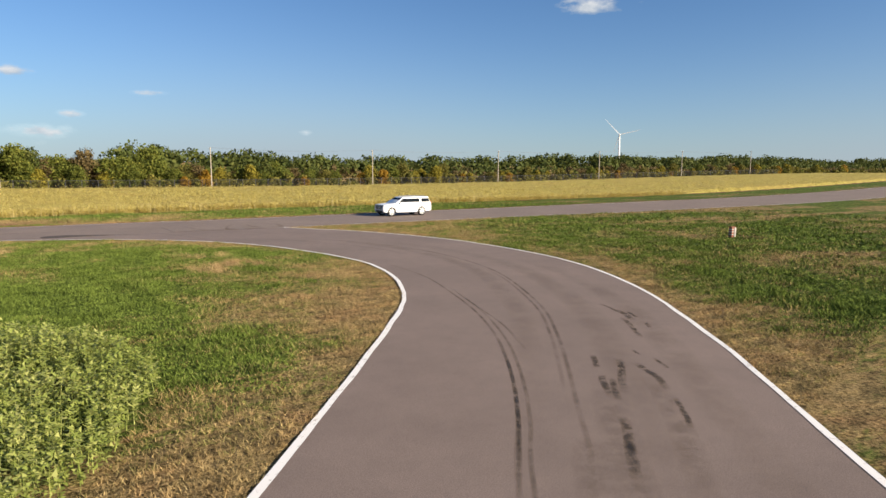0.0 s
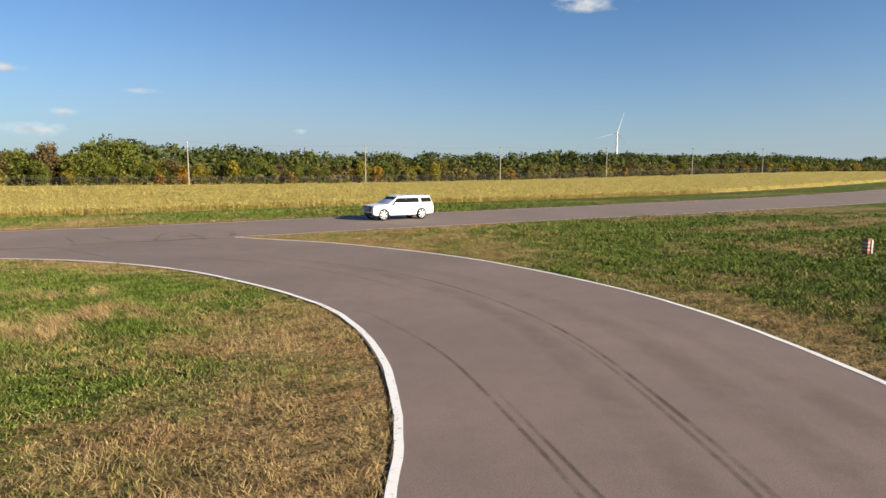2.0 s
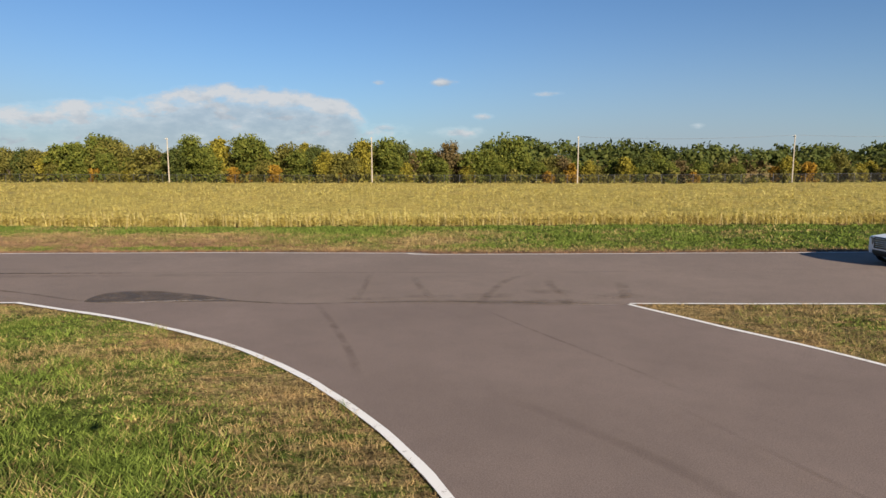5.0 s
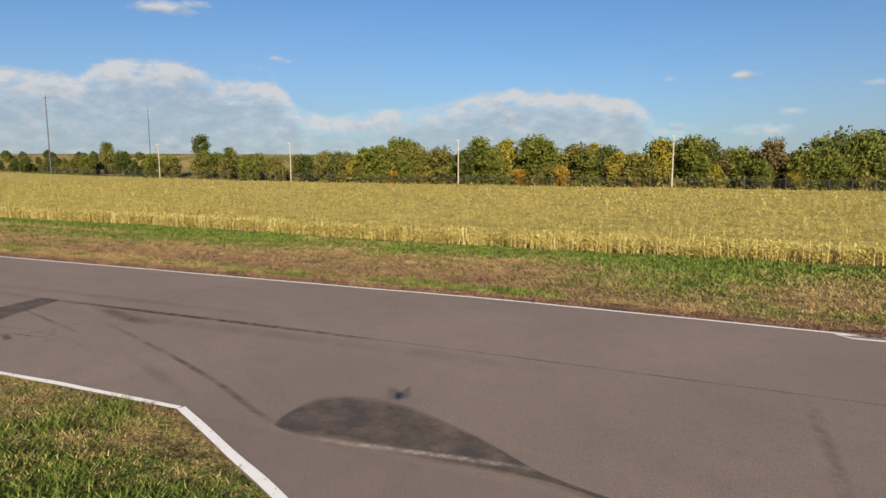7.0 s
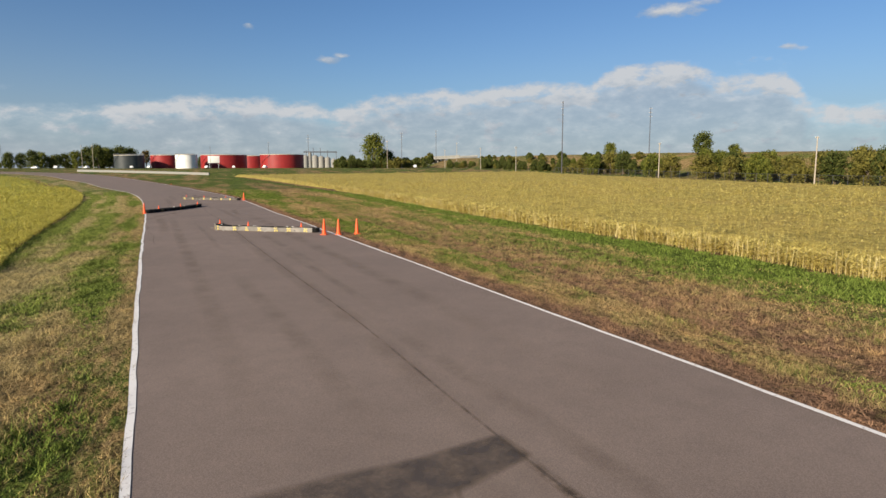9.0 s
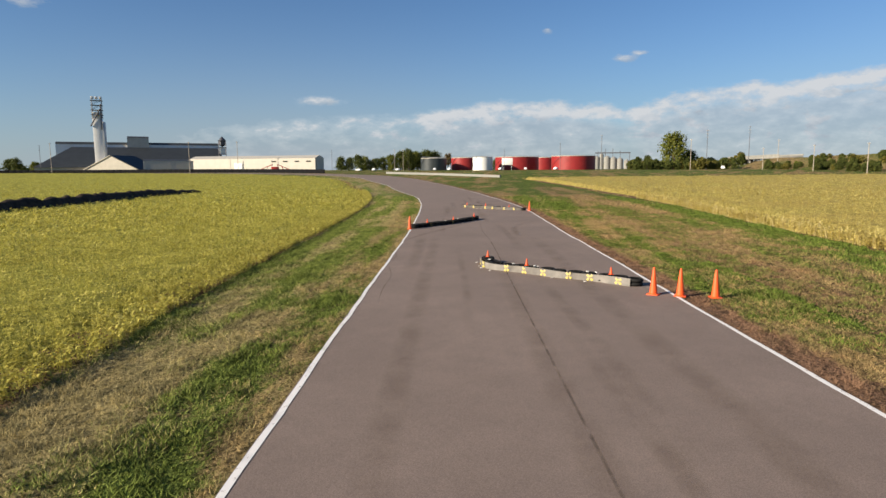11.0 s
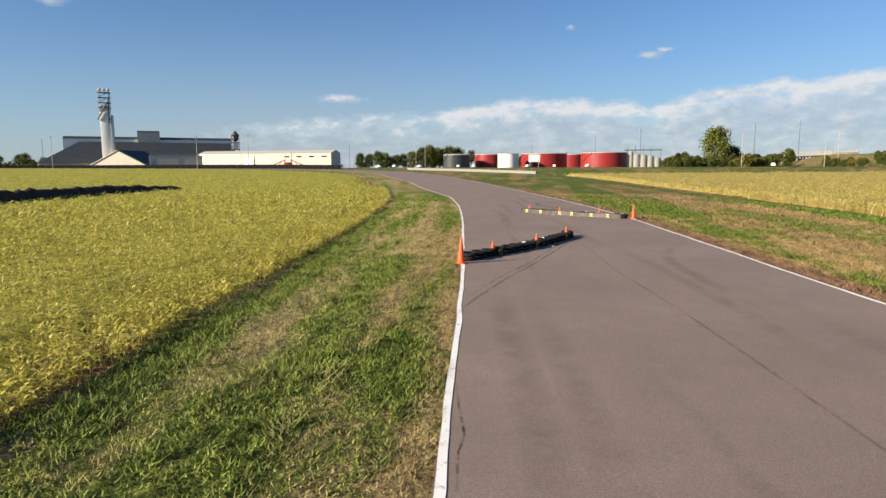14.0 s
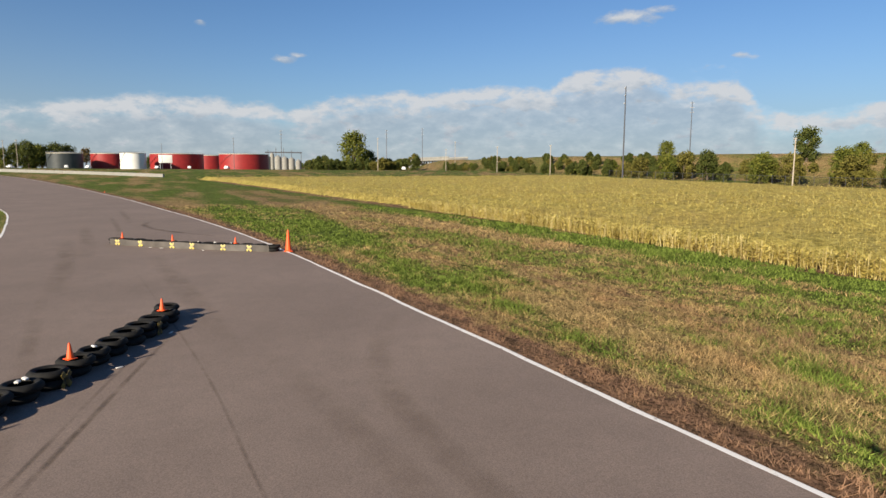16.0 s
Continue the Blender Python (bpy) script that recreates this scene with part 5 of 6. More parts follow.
build_suv()


# ---- fence and poles ----
def chain_link():
    m, n, l, b = mat("chain_link", 0.6, 0.3, 0.3)
    b.inputs["Base Color"].default_value = (0.03, 0.028, 0.026, 1)
    t = n.new("ShaderNodeBsdfTransparent")
    x = n.new("ShaderNodeMixShader")
    f = colour_ramp(n, l, noise_tex(n, l, 1.2, 3), [(0.3, (0.06, 0.06, 0.06)), (0.7, (0.24, 0.24, 0.24))])
    l.new(f, x.inputs[0])
    l.new(t.outputs[0], x.inputs[1])
    l.new(b.outputs[0], x.inputs[2])
    l.new(x.outputs[0], n["Material Output"].inputs[0])
    return m


LINK = chain_link()
fence = empty("chain_link_fence", "long grey chain-link fence at the far edge of the field", "fence")
bm = mesh_bm()
rod(bm, (0, 0, -0.3), (0, 0, 2.05), 0.04, 0.04, 6)
post_me = None
for k in range(150):
    u = -190 + 3.05 * k
    x, y = fence_place(u, 0.6)
    if post_me is None:
        ob = part("post", bm, STEEL_DARK, fence)
        post_me = ob.data
    else:
        ob = new("post", post_me)
        ob.parent = fence
    ob.matrix_basis = pose(x, y, gz1(x, y))
line = np.array([fence_place(-190 + 3.05 * k, 0.6) for k in range(150)])
lz = gz(line[:, 0], line[:, 1])
v = np.vstack([np.column_stack([line, lz + 0.05]), np.column_stack([line, lz + 1.95])])
i = np.arange(149)
ob = bulk("wire_mesh", v, np.column_stack([i, i + 1, i + 151, i + 150]), LINK, None, fence)
bm = mesh_bm()
for k in range(0, 149):
    rod(bm, (*line[k], lz[k] + 1.95), (*line[k + 1], lz[k + 1] + 1.95), 0.03, 0.03, 4)
part("top_rail", bm, STEEL_DARK, fence)


def build_pole(tall, arms, label, name="utility_pole", material=None, thick=0.15):
    p = empty(name, label, "pole")
    bm = mesh_bm()
    rod(bm, (0, 0, -0.5), (0, 0, tall), thick, thick * 0.62, 8)
    part("shaft", bm, material or WOOD_POLE, p)
    for z, w in arms:
        bm = mesh_bm()
        box(bm, (w, 0.11, 0.13), (0, 0.1, z), bevel=0.01)
        part("crossarm", bm, WOOD_POLE, p)
        for k in (-0.45, 0.45):
            bm = mesh_bm()
            rod(bm, (k * w, 0.1, z + 0.06), (k * w, 0.1, z + 0.24), 0.05, 0.03, 6)
            part("insulator", bm, PALE_PLASTIC, p, "pale insulator")
    return p


wood = build_pole(9.4, [(9.1, 0.9)], "weathered wooden utility pole by the fence")
ANG = math.degrees(math.atan2(FENCE_DIR.y, FENCE_DIR.x)) + 90
tops = []
for i, u in enumerate((0, 40.5, 81.3, 122, 162.8, 203.5, 244, -41.5, -86, -132.4, -217.6, -253, -300)):
    x, y = fence_place(u, -0.8)
    m = pose(x, y, gz1(x, y), 0, 0, ANG)
    if i == 0:
        wood.matrix_basis = m
        wood["group"] = "poles along the fence"
    else:
        copy_thing(wood, m)
    if u >= 40:
        tops.append((x, y, gz1(x, y) + 9.25))
mast = build_pole(24.0, [(23.5, 1.6), (21.5, 1.6), (19.5, 1.6)], "tall slender steel transmission mast", "transmission_mast", STEEL_DARK, 0.21)
x, y = fence_place(-183, -0.5)
mast.matrix_basis = pose(x, y, gz1(x, y), 0, 0, ANG + 40)
mast["group"] = "tall transmission masts"
for bear, far, s in ((79.6, 285, 0.9), (100.41, 420, 0.9), (103.56, 380, 0.95), (112.25, 330, 0.78), (115.92, 330, 0.62), (121.14, 420, 0.62), (137.05, 330, 0.5), (160.24, 360, 0.6)):
    x, y = -51.5 - math.sin(radians(bear)) * far, 20 + math.cos(radians(bear)) * far
    ob = copy_thing(mast, pose(x, y, gz1(x, y) - 0.5, 0, 0, bear))
    ob.scale = (s, s, s)
for bear, far in ((159.6, 330), (149.4, 300), (145.4, 290), (130.5, 400), (131.3, 410), (104.6, 300), (98.0, 330)):
    x, y = -51.5 - math.sin(radians(bear)) * far, 20 + math.cos(radians(bear)) * far
    copy_thing(wood, pose(x, y, gz1(x, y) - 0.1, 0, 0, bear)).scale = (1, 1, 1.5)
cable = empty("power_cable", "thin overhead power cable between the poles", "cable")
for a, b in zip(tops, tops[1:]):
    for o in (-0.4, 0.4):
        sag = [Vector(a).lerp(Vector(b), k / 8) + Vector((FENCE_OUT.x * o, FENCE_OUT.y * o, 0.1 - 2.2 * (k / 8) * (1 - k / 8))) for k in range(9)]
        bm = tube(mesh_bm(), sag, 0.011)
        part("span", bm, STEEL_DARK, cable)


# ---- far buildings and tanks ----
def bearing(b, far):
    x, y = -51.5 - math.sin(radians(b)) * far, 20 + math.cos(radians(b)) * far
    return x, y, gz1(x, y)


def build_tank(b0, b1, far, tall, material, label):
    near_far = far if isinstance(far, tuple) else (far, far)
    a, c = bearing(b0, near_far[0]), bearing(b1, near_far[1])
    r = math.hypot(a[0] - c[0], a[1] - c[1]) / 2
    x, y, z = bearing((b0 + b1) / 2, far + r)
    t = empty("storage_tank", label, "tank", "storage tanks", pose(x, y, z - 0.5))
    bm = mesh_bm()
    lathe(bm, [(r, 0), (r, tall * 0.5), (r * 1.002, tall * 0.5), (r * 1.002, tall * 0.52), (r, tall * 0.52), (r, tall)], 56)
    part("shell", bm, material, t)
    bm = mesh_bm()
    lathe(bm, [(r * 1.012, tall - 0.05), (r * 1.012, tall + 0.25), (r * 0.5, tall + 0.7), (0.01, tall + 0.9)], 56)
    part("roof", bm, SIDING_TAN, t, "shallow tan roof")
    bm = mesh_bm()
    for k in range(28):
        a0, a1 = 2 * math.pi * k / 28, 2 * math.pi * (k + 1) / 28
        p = Vector((r * math.cos(a0), r * math.sin(a0), tall + 0.2))
        q = Vector((r * math.cos(a1), r * math.sin(a1), tall + 0.2))
        rod(bm, p, p + Vector((0, 0, 1.0)), 0.05, 0.05, 4)
        rod(bm, p + Vector((0, 0, 1.0)), q + Vector((0, 0, 1.0)), 0.04, 0.04, 4)
    part("railing", bm, STEEL, t)
    bm = mesh_bm()
    for k in range(26):
        a0 = radians(-60 + 2.2 * k)
        box(bm, (0.9, 0.5, 0.12), ((r + 0.5) * math.cos(a0), (r + 0.5) * math.sin(a0), tall * (k + 1) / 26), (0, 0, math.degrees(a0)))
    part("stair", bm, STEEL_DARK, t)
    return t


build_tank(128.9, 126.5, 500, 10.2, TANK_BLACK, "dark green-black cylindrical storage tank")
build_tank(126.1, 123.6, 520, 10.8, TANK_RED, "dark red cylindrical storage tank")
build_tank(124.1, 122.25, 488, 10.6, TANK_WHITE, "white cylindrical storage tank")
build_tank(122.1, 118.0, 505, 11.0, TANK_RED, "broad dark red storage tank beside a white sign")
build_tank(118.9, 116.4, 560, 11.2, TANK_RED, "dark red cylindrical storage tank")
build_tank(117.0, 112.95, 495, 11.2, TANK_RED, "broad dark red cylindrical storage tank")
x, y, z = bearing(120.9, 478)
sign = empty("sign_board", "white sign board with unreadable dark lettering", "sign", at=pose(x, y, z, 0, 0, 120.9))
bm = mesh_bm()
box(bm, (8.2, 0.3, 5.2), (0, 0, 6.6), bevel=0.05)
part("board", bm, TANK_WHITE, sign)
for k, w in ((-1.9, 0.5), (-0.5, 0.9), (0.9, 0.5), (2.0, 0.8)):
    bm = mesh_bm()
    box(bm, (w * 1.3, 0.06, 1.4), (k, 0.18, 7.2))
    part("lettering", bm, BLACK_PLASTIC, sign, "plain dark bar")
for k in (-3.2, 3.2):
    bm = mesh_bm()
    rod(bm, (k, 0, -0.5), (k, 0, 4.2), 0.15)
    part("leg", bm, STEEL, sign)


def build_block(name, b0, b1, far, high, deep, wall, roof, label, rise=0.0, category="building", lift=0.0, bays=0, turn=0.0):
    """A shed across the sight line between two bearings, with a low gable roof."""
    near_far = far if isinstance(far, tuple) else (far, far)
    a, c = bearing(b0, near_far[0]), bearing(b1, near_far[1])
    wide = math.hypot(a[0] - c[0], a[1] - c[1])
    face = math.degrees(math.atan2(c[1] - a[1], c[0] - a[0])) + turn
    x, y, z = (a[0] + c[0]) / 2, (a[1] + c[1]) / 2, (a[2] + c[2]) / 2
    s = empty(name, label, category, at=pose(x, y, z + lift - 0.4, 0, 0, face))
    sign_ = 1 if (Matrix.Rotation(radians(face), 2) @ Vector((0, 1))).dot(Vector((x + 51.5, y - 20))) > 0 else -1
    bm = mesh_bm()
    box(bm, (wide, deep, high), (0, sign_ * deep / 2, high / 2))
    part("wall", bm, wall, s, flat=True)
    bm = mesh_bm()
    e = 0.12
    v = [bm.verts.new(p) for p in ((-wide / 2 - e, sign_ * -e, high), (wide / 2 + e, sign_ * -e, high), (wide / 2 + e, sign_ * (deep + e), high), (-wide / 2 - e, sign_ * (deep + e), high),
                                   (-wide / 2 - e, sign_ * deep / 2, high + rise + 0.3), (wide / 2 + e, sign_ * deep / 2, high + rise + 0.3))]
    for f in ((0, 1, 5, 4), (3, 4, 5, 2), (0, 4, 3), (1, 2, 5), (3, 2, 1, 0)):
        bm.faces.new([v[i] for i in f])
    bmesh.ops.recalc_face_normals(bm, faces=bm.faces)
    part("roof", bm, roof, s, flat=True)
    n = max(2, int(wide / 18))
    for k in range(n + 1):
        bm = mesh_bm()
        box(bm, (0.14, 0.07, high - 0.2), (-wide / 2 + wide * k / n, sign_ * -0.06, high / 2))
        part("wall_rib", bm, wall, s)
    return s, wide, sign_


hall, hw, hs = build_block("warehouse", 149.3, 138.6, (319, 284), 6.9, 9, SIDING, SIDING, "long pale cream metal warehouse with a low roof", 1.0)
for k in (0.18, 0.27, 0.36, 0.45):
    bm = mesh_bm()
    box(bm, (2.2, 0.2, 0.5), (-hs * 0 + (hw * (k - 0.0)) * (1 if True else 1), hs * -0.1, 5.4))
    ob = part("window", bm, GLASS_DARK, hall, "narrow dark window")
bm = mesh_bm()
box(bm, (4.2, 0.25, 4.4), (-hw * 0.10, hs * -0.14, 2.4), bevel=0.03)
part("roller_door", bm, TANK_WHITE, hall, "white roller door")
build_block("low_annex", 153.0, 148.9, 318, 6.0, 14, SIDING, ROOF_GREY, "low pale metal annex beside the warehouse", 0.6)
a0, c0 = bearing(160.6, 395), bearing(146.2, 395)
wide = math.hypot(a0[0] - c0[0], a0[1] - c0[1])
face = math.degrees(math.atan2(a0[1] - c0[1], a0[0] - c0[0]))
hip = empty("storage_hall", "long industrial storage hall with a dark hipped roof", "building", at=pose((a0[0] + c0[0]) / 2, (a0[1] + c0[1]) / 2, a0[2] - 0.4, 0, 0, face))
flip = 1 if (Matrix.Rotation(radians(face), 2) @ Vector((0, 1))).dot(Vector((a0[0] + 51.5, a0[1] - 20))) > 0 else -1
bm = mesh_bm()
box(bm, (wide, 58, 3.4), (0, flip * 29, 1.7))
part("wall", bm, SIDING_TAN, hip, flat=True)
bm = mesh_bm()
w2 = wide / 2 + 0.8
v = [bm.verts.new(q) for q in ((-w2, flip * -1, 3.4), (w2, flip * -1, 3.4), (w2, flip * 59, 3.4), (-w2, flip * 59, 3.4), (-w2 + 2, flip * 29, 15.6), (w2 - 17, flip * 29, 15.6))]
for f in ((0, 1, 5, 4), (3, 4, 5, 2), (0, 4, 3), (1, 2, 5), (3, 2, 1, 0)):
    bm.faces.new([v[i] for i in f])
bmesh.ops.recalc_face_normals(bm, faces=bm.faces)
part("roof", bm, ROOF_GREY, hip, flat=True)
gallery, gw, gs = build_block("roof_gallery", 159.0, 146.8, 428, 17.4, 5, TANK_WHITE, ROOF_GREY, "pale conveyor gallery along the hall's ridge", 1.2)
build_block("gallery_cabin", 153.9, 152.3, 424, 21.5, 7, SIDING_TAN, ROOF_GREY, "small cabin on top of the conveyor gallery", 0.8)
x, y, z = bearing(155.3, 378)
shed = empty("end_shed", "tan gabled shed standing before the storage hall", "building", at=pose(x, y, z - 0.4, 0, 0, 124.0))
bm = mesh_bm()
front = [bm.verts.new(q) for q in ((-16, 0, 0), (16, 0, 0), (16, 0, 1.6), (0, 0, 9.6), (-16, 0, 1.6))]
back = [bm.verts.new((v.co.x, 24, v.co.z)) for v in front]
bm.faces.new(front)
bm.faces.new(back)
for i in range(5):
    bm.faces.new((front[i], front[(i + 1) % 5], back[(i + 1) % 5], back[i]))
bmesh.ops.recalc_face_normals(bm, faces=bm.faces)
part("wall", bm, SIDING_TAN, shed, flat=True)
for k in (-1, 1):
    bm = mesh_bm()
    box(bm, (18.4, 25, 0.35), (k * 8.2, 12, 5.75), (0, k * 26.6, 0))
    part("roof", bm, SIDING_TAN if k < 0 else ROOF_GREY, shed)

x, y, z = bearing(156.0, 392)
tower = empty("elevator_tower", "tall white elevator tower with steel headworks", "tower", at=pose(x, y, z - 0.4, 0, 0, 150))
bm = mesh_bm()
box(bm, (5.2, 5.0, 35), (0, 0, 17.5), bevel=0.1)
part("tower_shaft", bm, TANK_WHITE, tower)
bm = mesh_bm()
box(bm, (1.3, 5.2, 33), (3.3, 0, 16.5), bevel=0.1)
part("stair_shaft", bm, STEEL, tower)
bm = mesh_bm()
box(bm, (4.4, 4.2, 4.0), (-0.6, 0, 37.0), bevel=0.1)
part("head_house", bm, TANK_WHITE, tower)
bm = mesh_bm()
for sx in (-2.6, 2.6):
    for sy in (-2.4, 2.4):
        rod(bm, (sx, sy, 35), (sx, sy, 47.5), 0.16, 0.16, 5)
for zz in (37.5, 40.5, 43.5, 46.5):
    box(bm, (6.4, 5.8, 0.18), (0, 0, zz))
for zz in (35, 38, 41, 44):
    for sy in (-2.4, 2.4):
        rod(bm, (-2.6, sy, zz), (2.6, sy, zz + 3), 0.1, 0.1, 4)
part("steel_frame", bm, STEEL_DARK, tower)
bm = mesh_bm()
for dx in (-2.2, 0, 2.2):
    box(bm, (1.5, 2.2, 1.6), (dx, 0, 48.3), bevel=0.1)
part("drive_units", bm, PALE_PLASTIC, tower)
bm = mesh_bm()
rod(bm, (1.8, -3.2, 41), (-3.6, -3.4, 30), 0.4, 0.4, 8)
rod(bm, (2.2, -3.2, 44), (2.2, -3.2, 28), 0.35, 0.35, 8)
part("spout", bm, STEEL_DARK, tower)
tower.scale = (0.92, 0.92, 0.86)
x, y, z = bearing(146.5, 392)
leg = empty("loading_tower", "small dark loading tower at the end of the hall", "tower", at=pose(x, y, z - 0.4, 0, 0, 146))
bm = mesh_bm()
for sx in (-2, 2):
    for sy in (-2, 2):
        rod(bm, (sx, sy, 0), (sx, sy, 19), 0.2, 0.2, 5)
for zz in (6, 11, 15, 19):
    box(bm, (4.6, 4.6, 0.3), (0, 0, zz))
part("steel_frame", bm, STEEL_DARK, leg)
bm = mesh_bm()
box(bm, (3.4, 3.4, 4.2), (0, 0, 12.9), bevel=0.1)
part("bin", bm, TANK_WHITE, leg)
bm = mesh_bm()
lathe(bm, [(0.1, 15.2), (1.9, 16.6), (1.9, 19.6), (0.1, 21.6)], 12)
part("cyclone", bm, STEEL_DARK, leg)

works_at = pose(*bearing(112.0, 720), 0, 0, 112)
works = empty("grain_works", "distant pale grain works with silos and gantries", "silo", at=works_at)
for dx, r, h, m_ in ((-20, 3.6, 11, CONCRETE), (-13, 3.4, 13, CONCRETE), (-8, 2.2, 16, CONCRETE), (-2, 3.6, 13, CONCRETE), (5, 3.6, 12, CONCRETE), (12, 3.4, 11, CONCRETE), (19, 3.0, 9, CONCRETE)):
    bm = mesh_bm()
    lathe(bm, [(r, -1), (r, h), (0.3, h + 2)], 20)
    ob = part("silo", bm, m_, works)
    ob.matrix_basis = pose(dx, 0, 0)
bm = mesh_bm()
for dx in (-12, -4, 4, 12, 22):
    rod(bm, (dx, 0, 0), (dx, 0, 24 - abs(dx) * 0.3), 0.3, 0.3, 5)
box(bm, (38, 1.2, 1.2), (4, 0, 18))
part("gantry", bm, STEEL_DARK, works)

# ---- overpass ----
bx, by = fence_place(-461, 58)
over = empty("overpass", "concrete road overpass between grassy banks", "bridge", at=pose(bx, by, gz1(bx, by), 0, 0, math.degrees(math.atan2(FENCE_DIR.y, FENCE_DIR.x))))
bm = mesh_bm()
box(bm, (92, 14, 1.5), (0, 0, 7.2), bevel=0.05)
part("deck", bm, CONCRETE, over)
for sy in (-6.9, 6.9):
    bm = mesh_bm()
    box(bm, (92, 0.35, 1.0), (0, sy, 8.4), bevel=0.03)
    part("parapet", bm, CONCRETE, over)
for dx in (-24, -8, 8, 24):
    for sy in (-4.5, 0, 4.5):
        bm = mesh_bm()
        rod(bm, (dx, sy, -1), (dx, sy, 6.6), 0.55, 0.55, 12)
        part("pier", bm, CONCRETE, over)
bm = mesh_bm()
box(bm, (10, 13, 0.6), (-31, 0, 4.4), (0, 36, 0))
part("abutment", bm, CONCRETE, over)
bm = mesh_bm()
box(bm, (10, 13, 0.6), (31, 0, 4.4), (0, -36, 0))
part("abutment", bm, CONCRETE, over)


# ---- walls beside the far bend ----
def low_wall(name, points, high, thick, material, label, category):
    w = empty(name, label, category)
    p = smooth(points, 3.0)
    for a, b in zip(p, p[1:]):
        bm = mesh_bm()
        L = float(np.linalg.norm(b - a))
        box(bm, (L - 0.06, thick, high), (0, 0, high / 2 - 0.1), bevel=0.03)
        ob = part("wall_block", bm, material, w)
        c = (a + b) / 2
        ob.matrix_basis = pose(c[0], c[1], gz1(*c), 0, 0, math.degrees(math.atan2(b[1] - a[1], b[0] - a[0])))
    return w


low_wall("concrete_barrier", [(-214, -78), (-219, -92), (-224, -112), (-229, -140)], 0.85, 0.5, CONCRETE, "row of pale concrete barrier blocks beyond the bend", "barrier")
low_wall("guard_wall", [(-222, -168), (-212, -222), (-164, -308), (-84, -362), (20, -397), (80, -410)], 1.7, 0.5, BELT_BLACK, "long black tyre-faced guard wall along the far bend", "barrier")
ditch = empty("soil_bank", "dark bank of bare soil across the crop field", "soil")
p = smooth([(-52, -36), (-62, -43), (-72, -50), (-80, -56.5), (-91, -66), (-100, -71.5), (-107, -75.5)], 0.6)
n = len(p)
h = 0.95 * np.sin(np.linspace(0.25, np.pi, n)) ** 0.4 * (0.7 + 0.6 * fbm(np.arange(n) * 0.5, np.zeros(n), 7))
vs = []
for o, f in ((-1.3, 0), (-0.6, 0.85), (0, 1.0), (0.6, 0.8), (1.4, 0)):
    q = side_step(p, o)
    vs.append(np.column_stack([q, gz(q[:, 0], q[:, 1]) + (0.35 + h) * f * (0.85 + 0.3 * fbm(np.arange(n) * 0.9, np.full(n, o * 3), 8))]))
V = np.stack(vs, 1).reshape(-1, 3)
i = (np.arange(n - 1)[:, None] * 5 + np.arange(4)[None, :]).ravel()
bulk("soil_ridge", V, np.column_stack([i, i + 5, i + 6, i + 1]), SOIL, None, ditch)


# ---- parked vehicles far off ----
def build_pickup(label, body=WHITE_PAINT):
    t = empty("pickup_truck", label, "car", "parked vehicles by the tanks")
    bm = mesh_bm()
    box(bm, (5.4, 1.9, 0.7), (0, 0, 0.85), bevel=0.08)
    part("body", bm, body, t)
    bm = mesh_bm()
    box(bm, (2.1, 1.7, 0.75), (0.1, 0, 1.5), bevel=0.18)
    part("cabin", bm, body, t)
    bm = mesh_bm()
    box(bm, (1.7, 1.74, 0.42), (0.1, 0, 1.55), bevel=0.05)
    part("window_band", bm, GLASS_DARK, t, "dark side windows")
    for dx in (-1.7, 1.75):
        for s in (-0.85, 0.85):
            bm = mesh_bm()
            rod(bm, (dx, s - 0.12, 0.38), (dx, s + 0.12, 0.38), 0.38, 0.38, 14)
            part("wheel", bm, RUBBER, t)
    return t


truck = build_pickup("white pickup truck parked near the storage tanks")
places = [(127.6, 430, 40), (126.2, 440, 20), (119.2, 440, 30), (116.4, 400, 10), (131.0, 420, 60), (133.2, 400, 30), (102.2, 360, 15), (121.5, 450, 15), (134.6, 430, 80)]
for k, (b, far, a) in enumerate(places):
    m = pose(*bearing(b, far), 0, 0, a)
    if k == 0:
        truck.matrix_basis = m
    else:
        copy_thing(truck, m)
loader = empty("farm_machine", "red folded farm implement parked by the warehouse", "machine", at=pose(*bearing(142.2, 288), 0, 0, 142 + 0))
for s in (-1, 1):
    bm = mesh_bm()
    for k in range(4):
        rod(bm, (s * (1.0 + 1.9 * k), 0, 3.6 - 0.8 * k), (s * (2.9 + 1.9 * k), 0, 2.8 - 0.8 * k), 0.16, 0.16, 6)
        rod(bm, (s * (1.0 + 1.9 * k), 0, 3.6 - 0.8 * k), (s * (1.9 + 1.9 * k), 0.3, 1.2), 0.12, 0.12, 5)
    box(bm, (7.5, 0.9, 0.3), (s * 4.4, 0, 1.1), bevel=0.04)
    part("wing", bm, RED_STEEL, loader)
bm = mesh_bm()
box(bm, (3.2, 1.4, 1.9), (0, 0, 1.6), bevel=0.15)
part("frame", bm, RED_STEEL, loader)
for s in (-1.3, 1.3):
    bm = mesh_bm()
    rod(bm, (s, -0.5, 0.6), (s, 0.5, 0.6), 0.6, 0.6, 14)
    part("wheel", bm, RUBBER, loader)

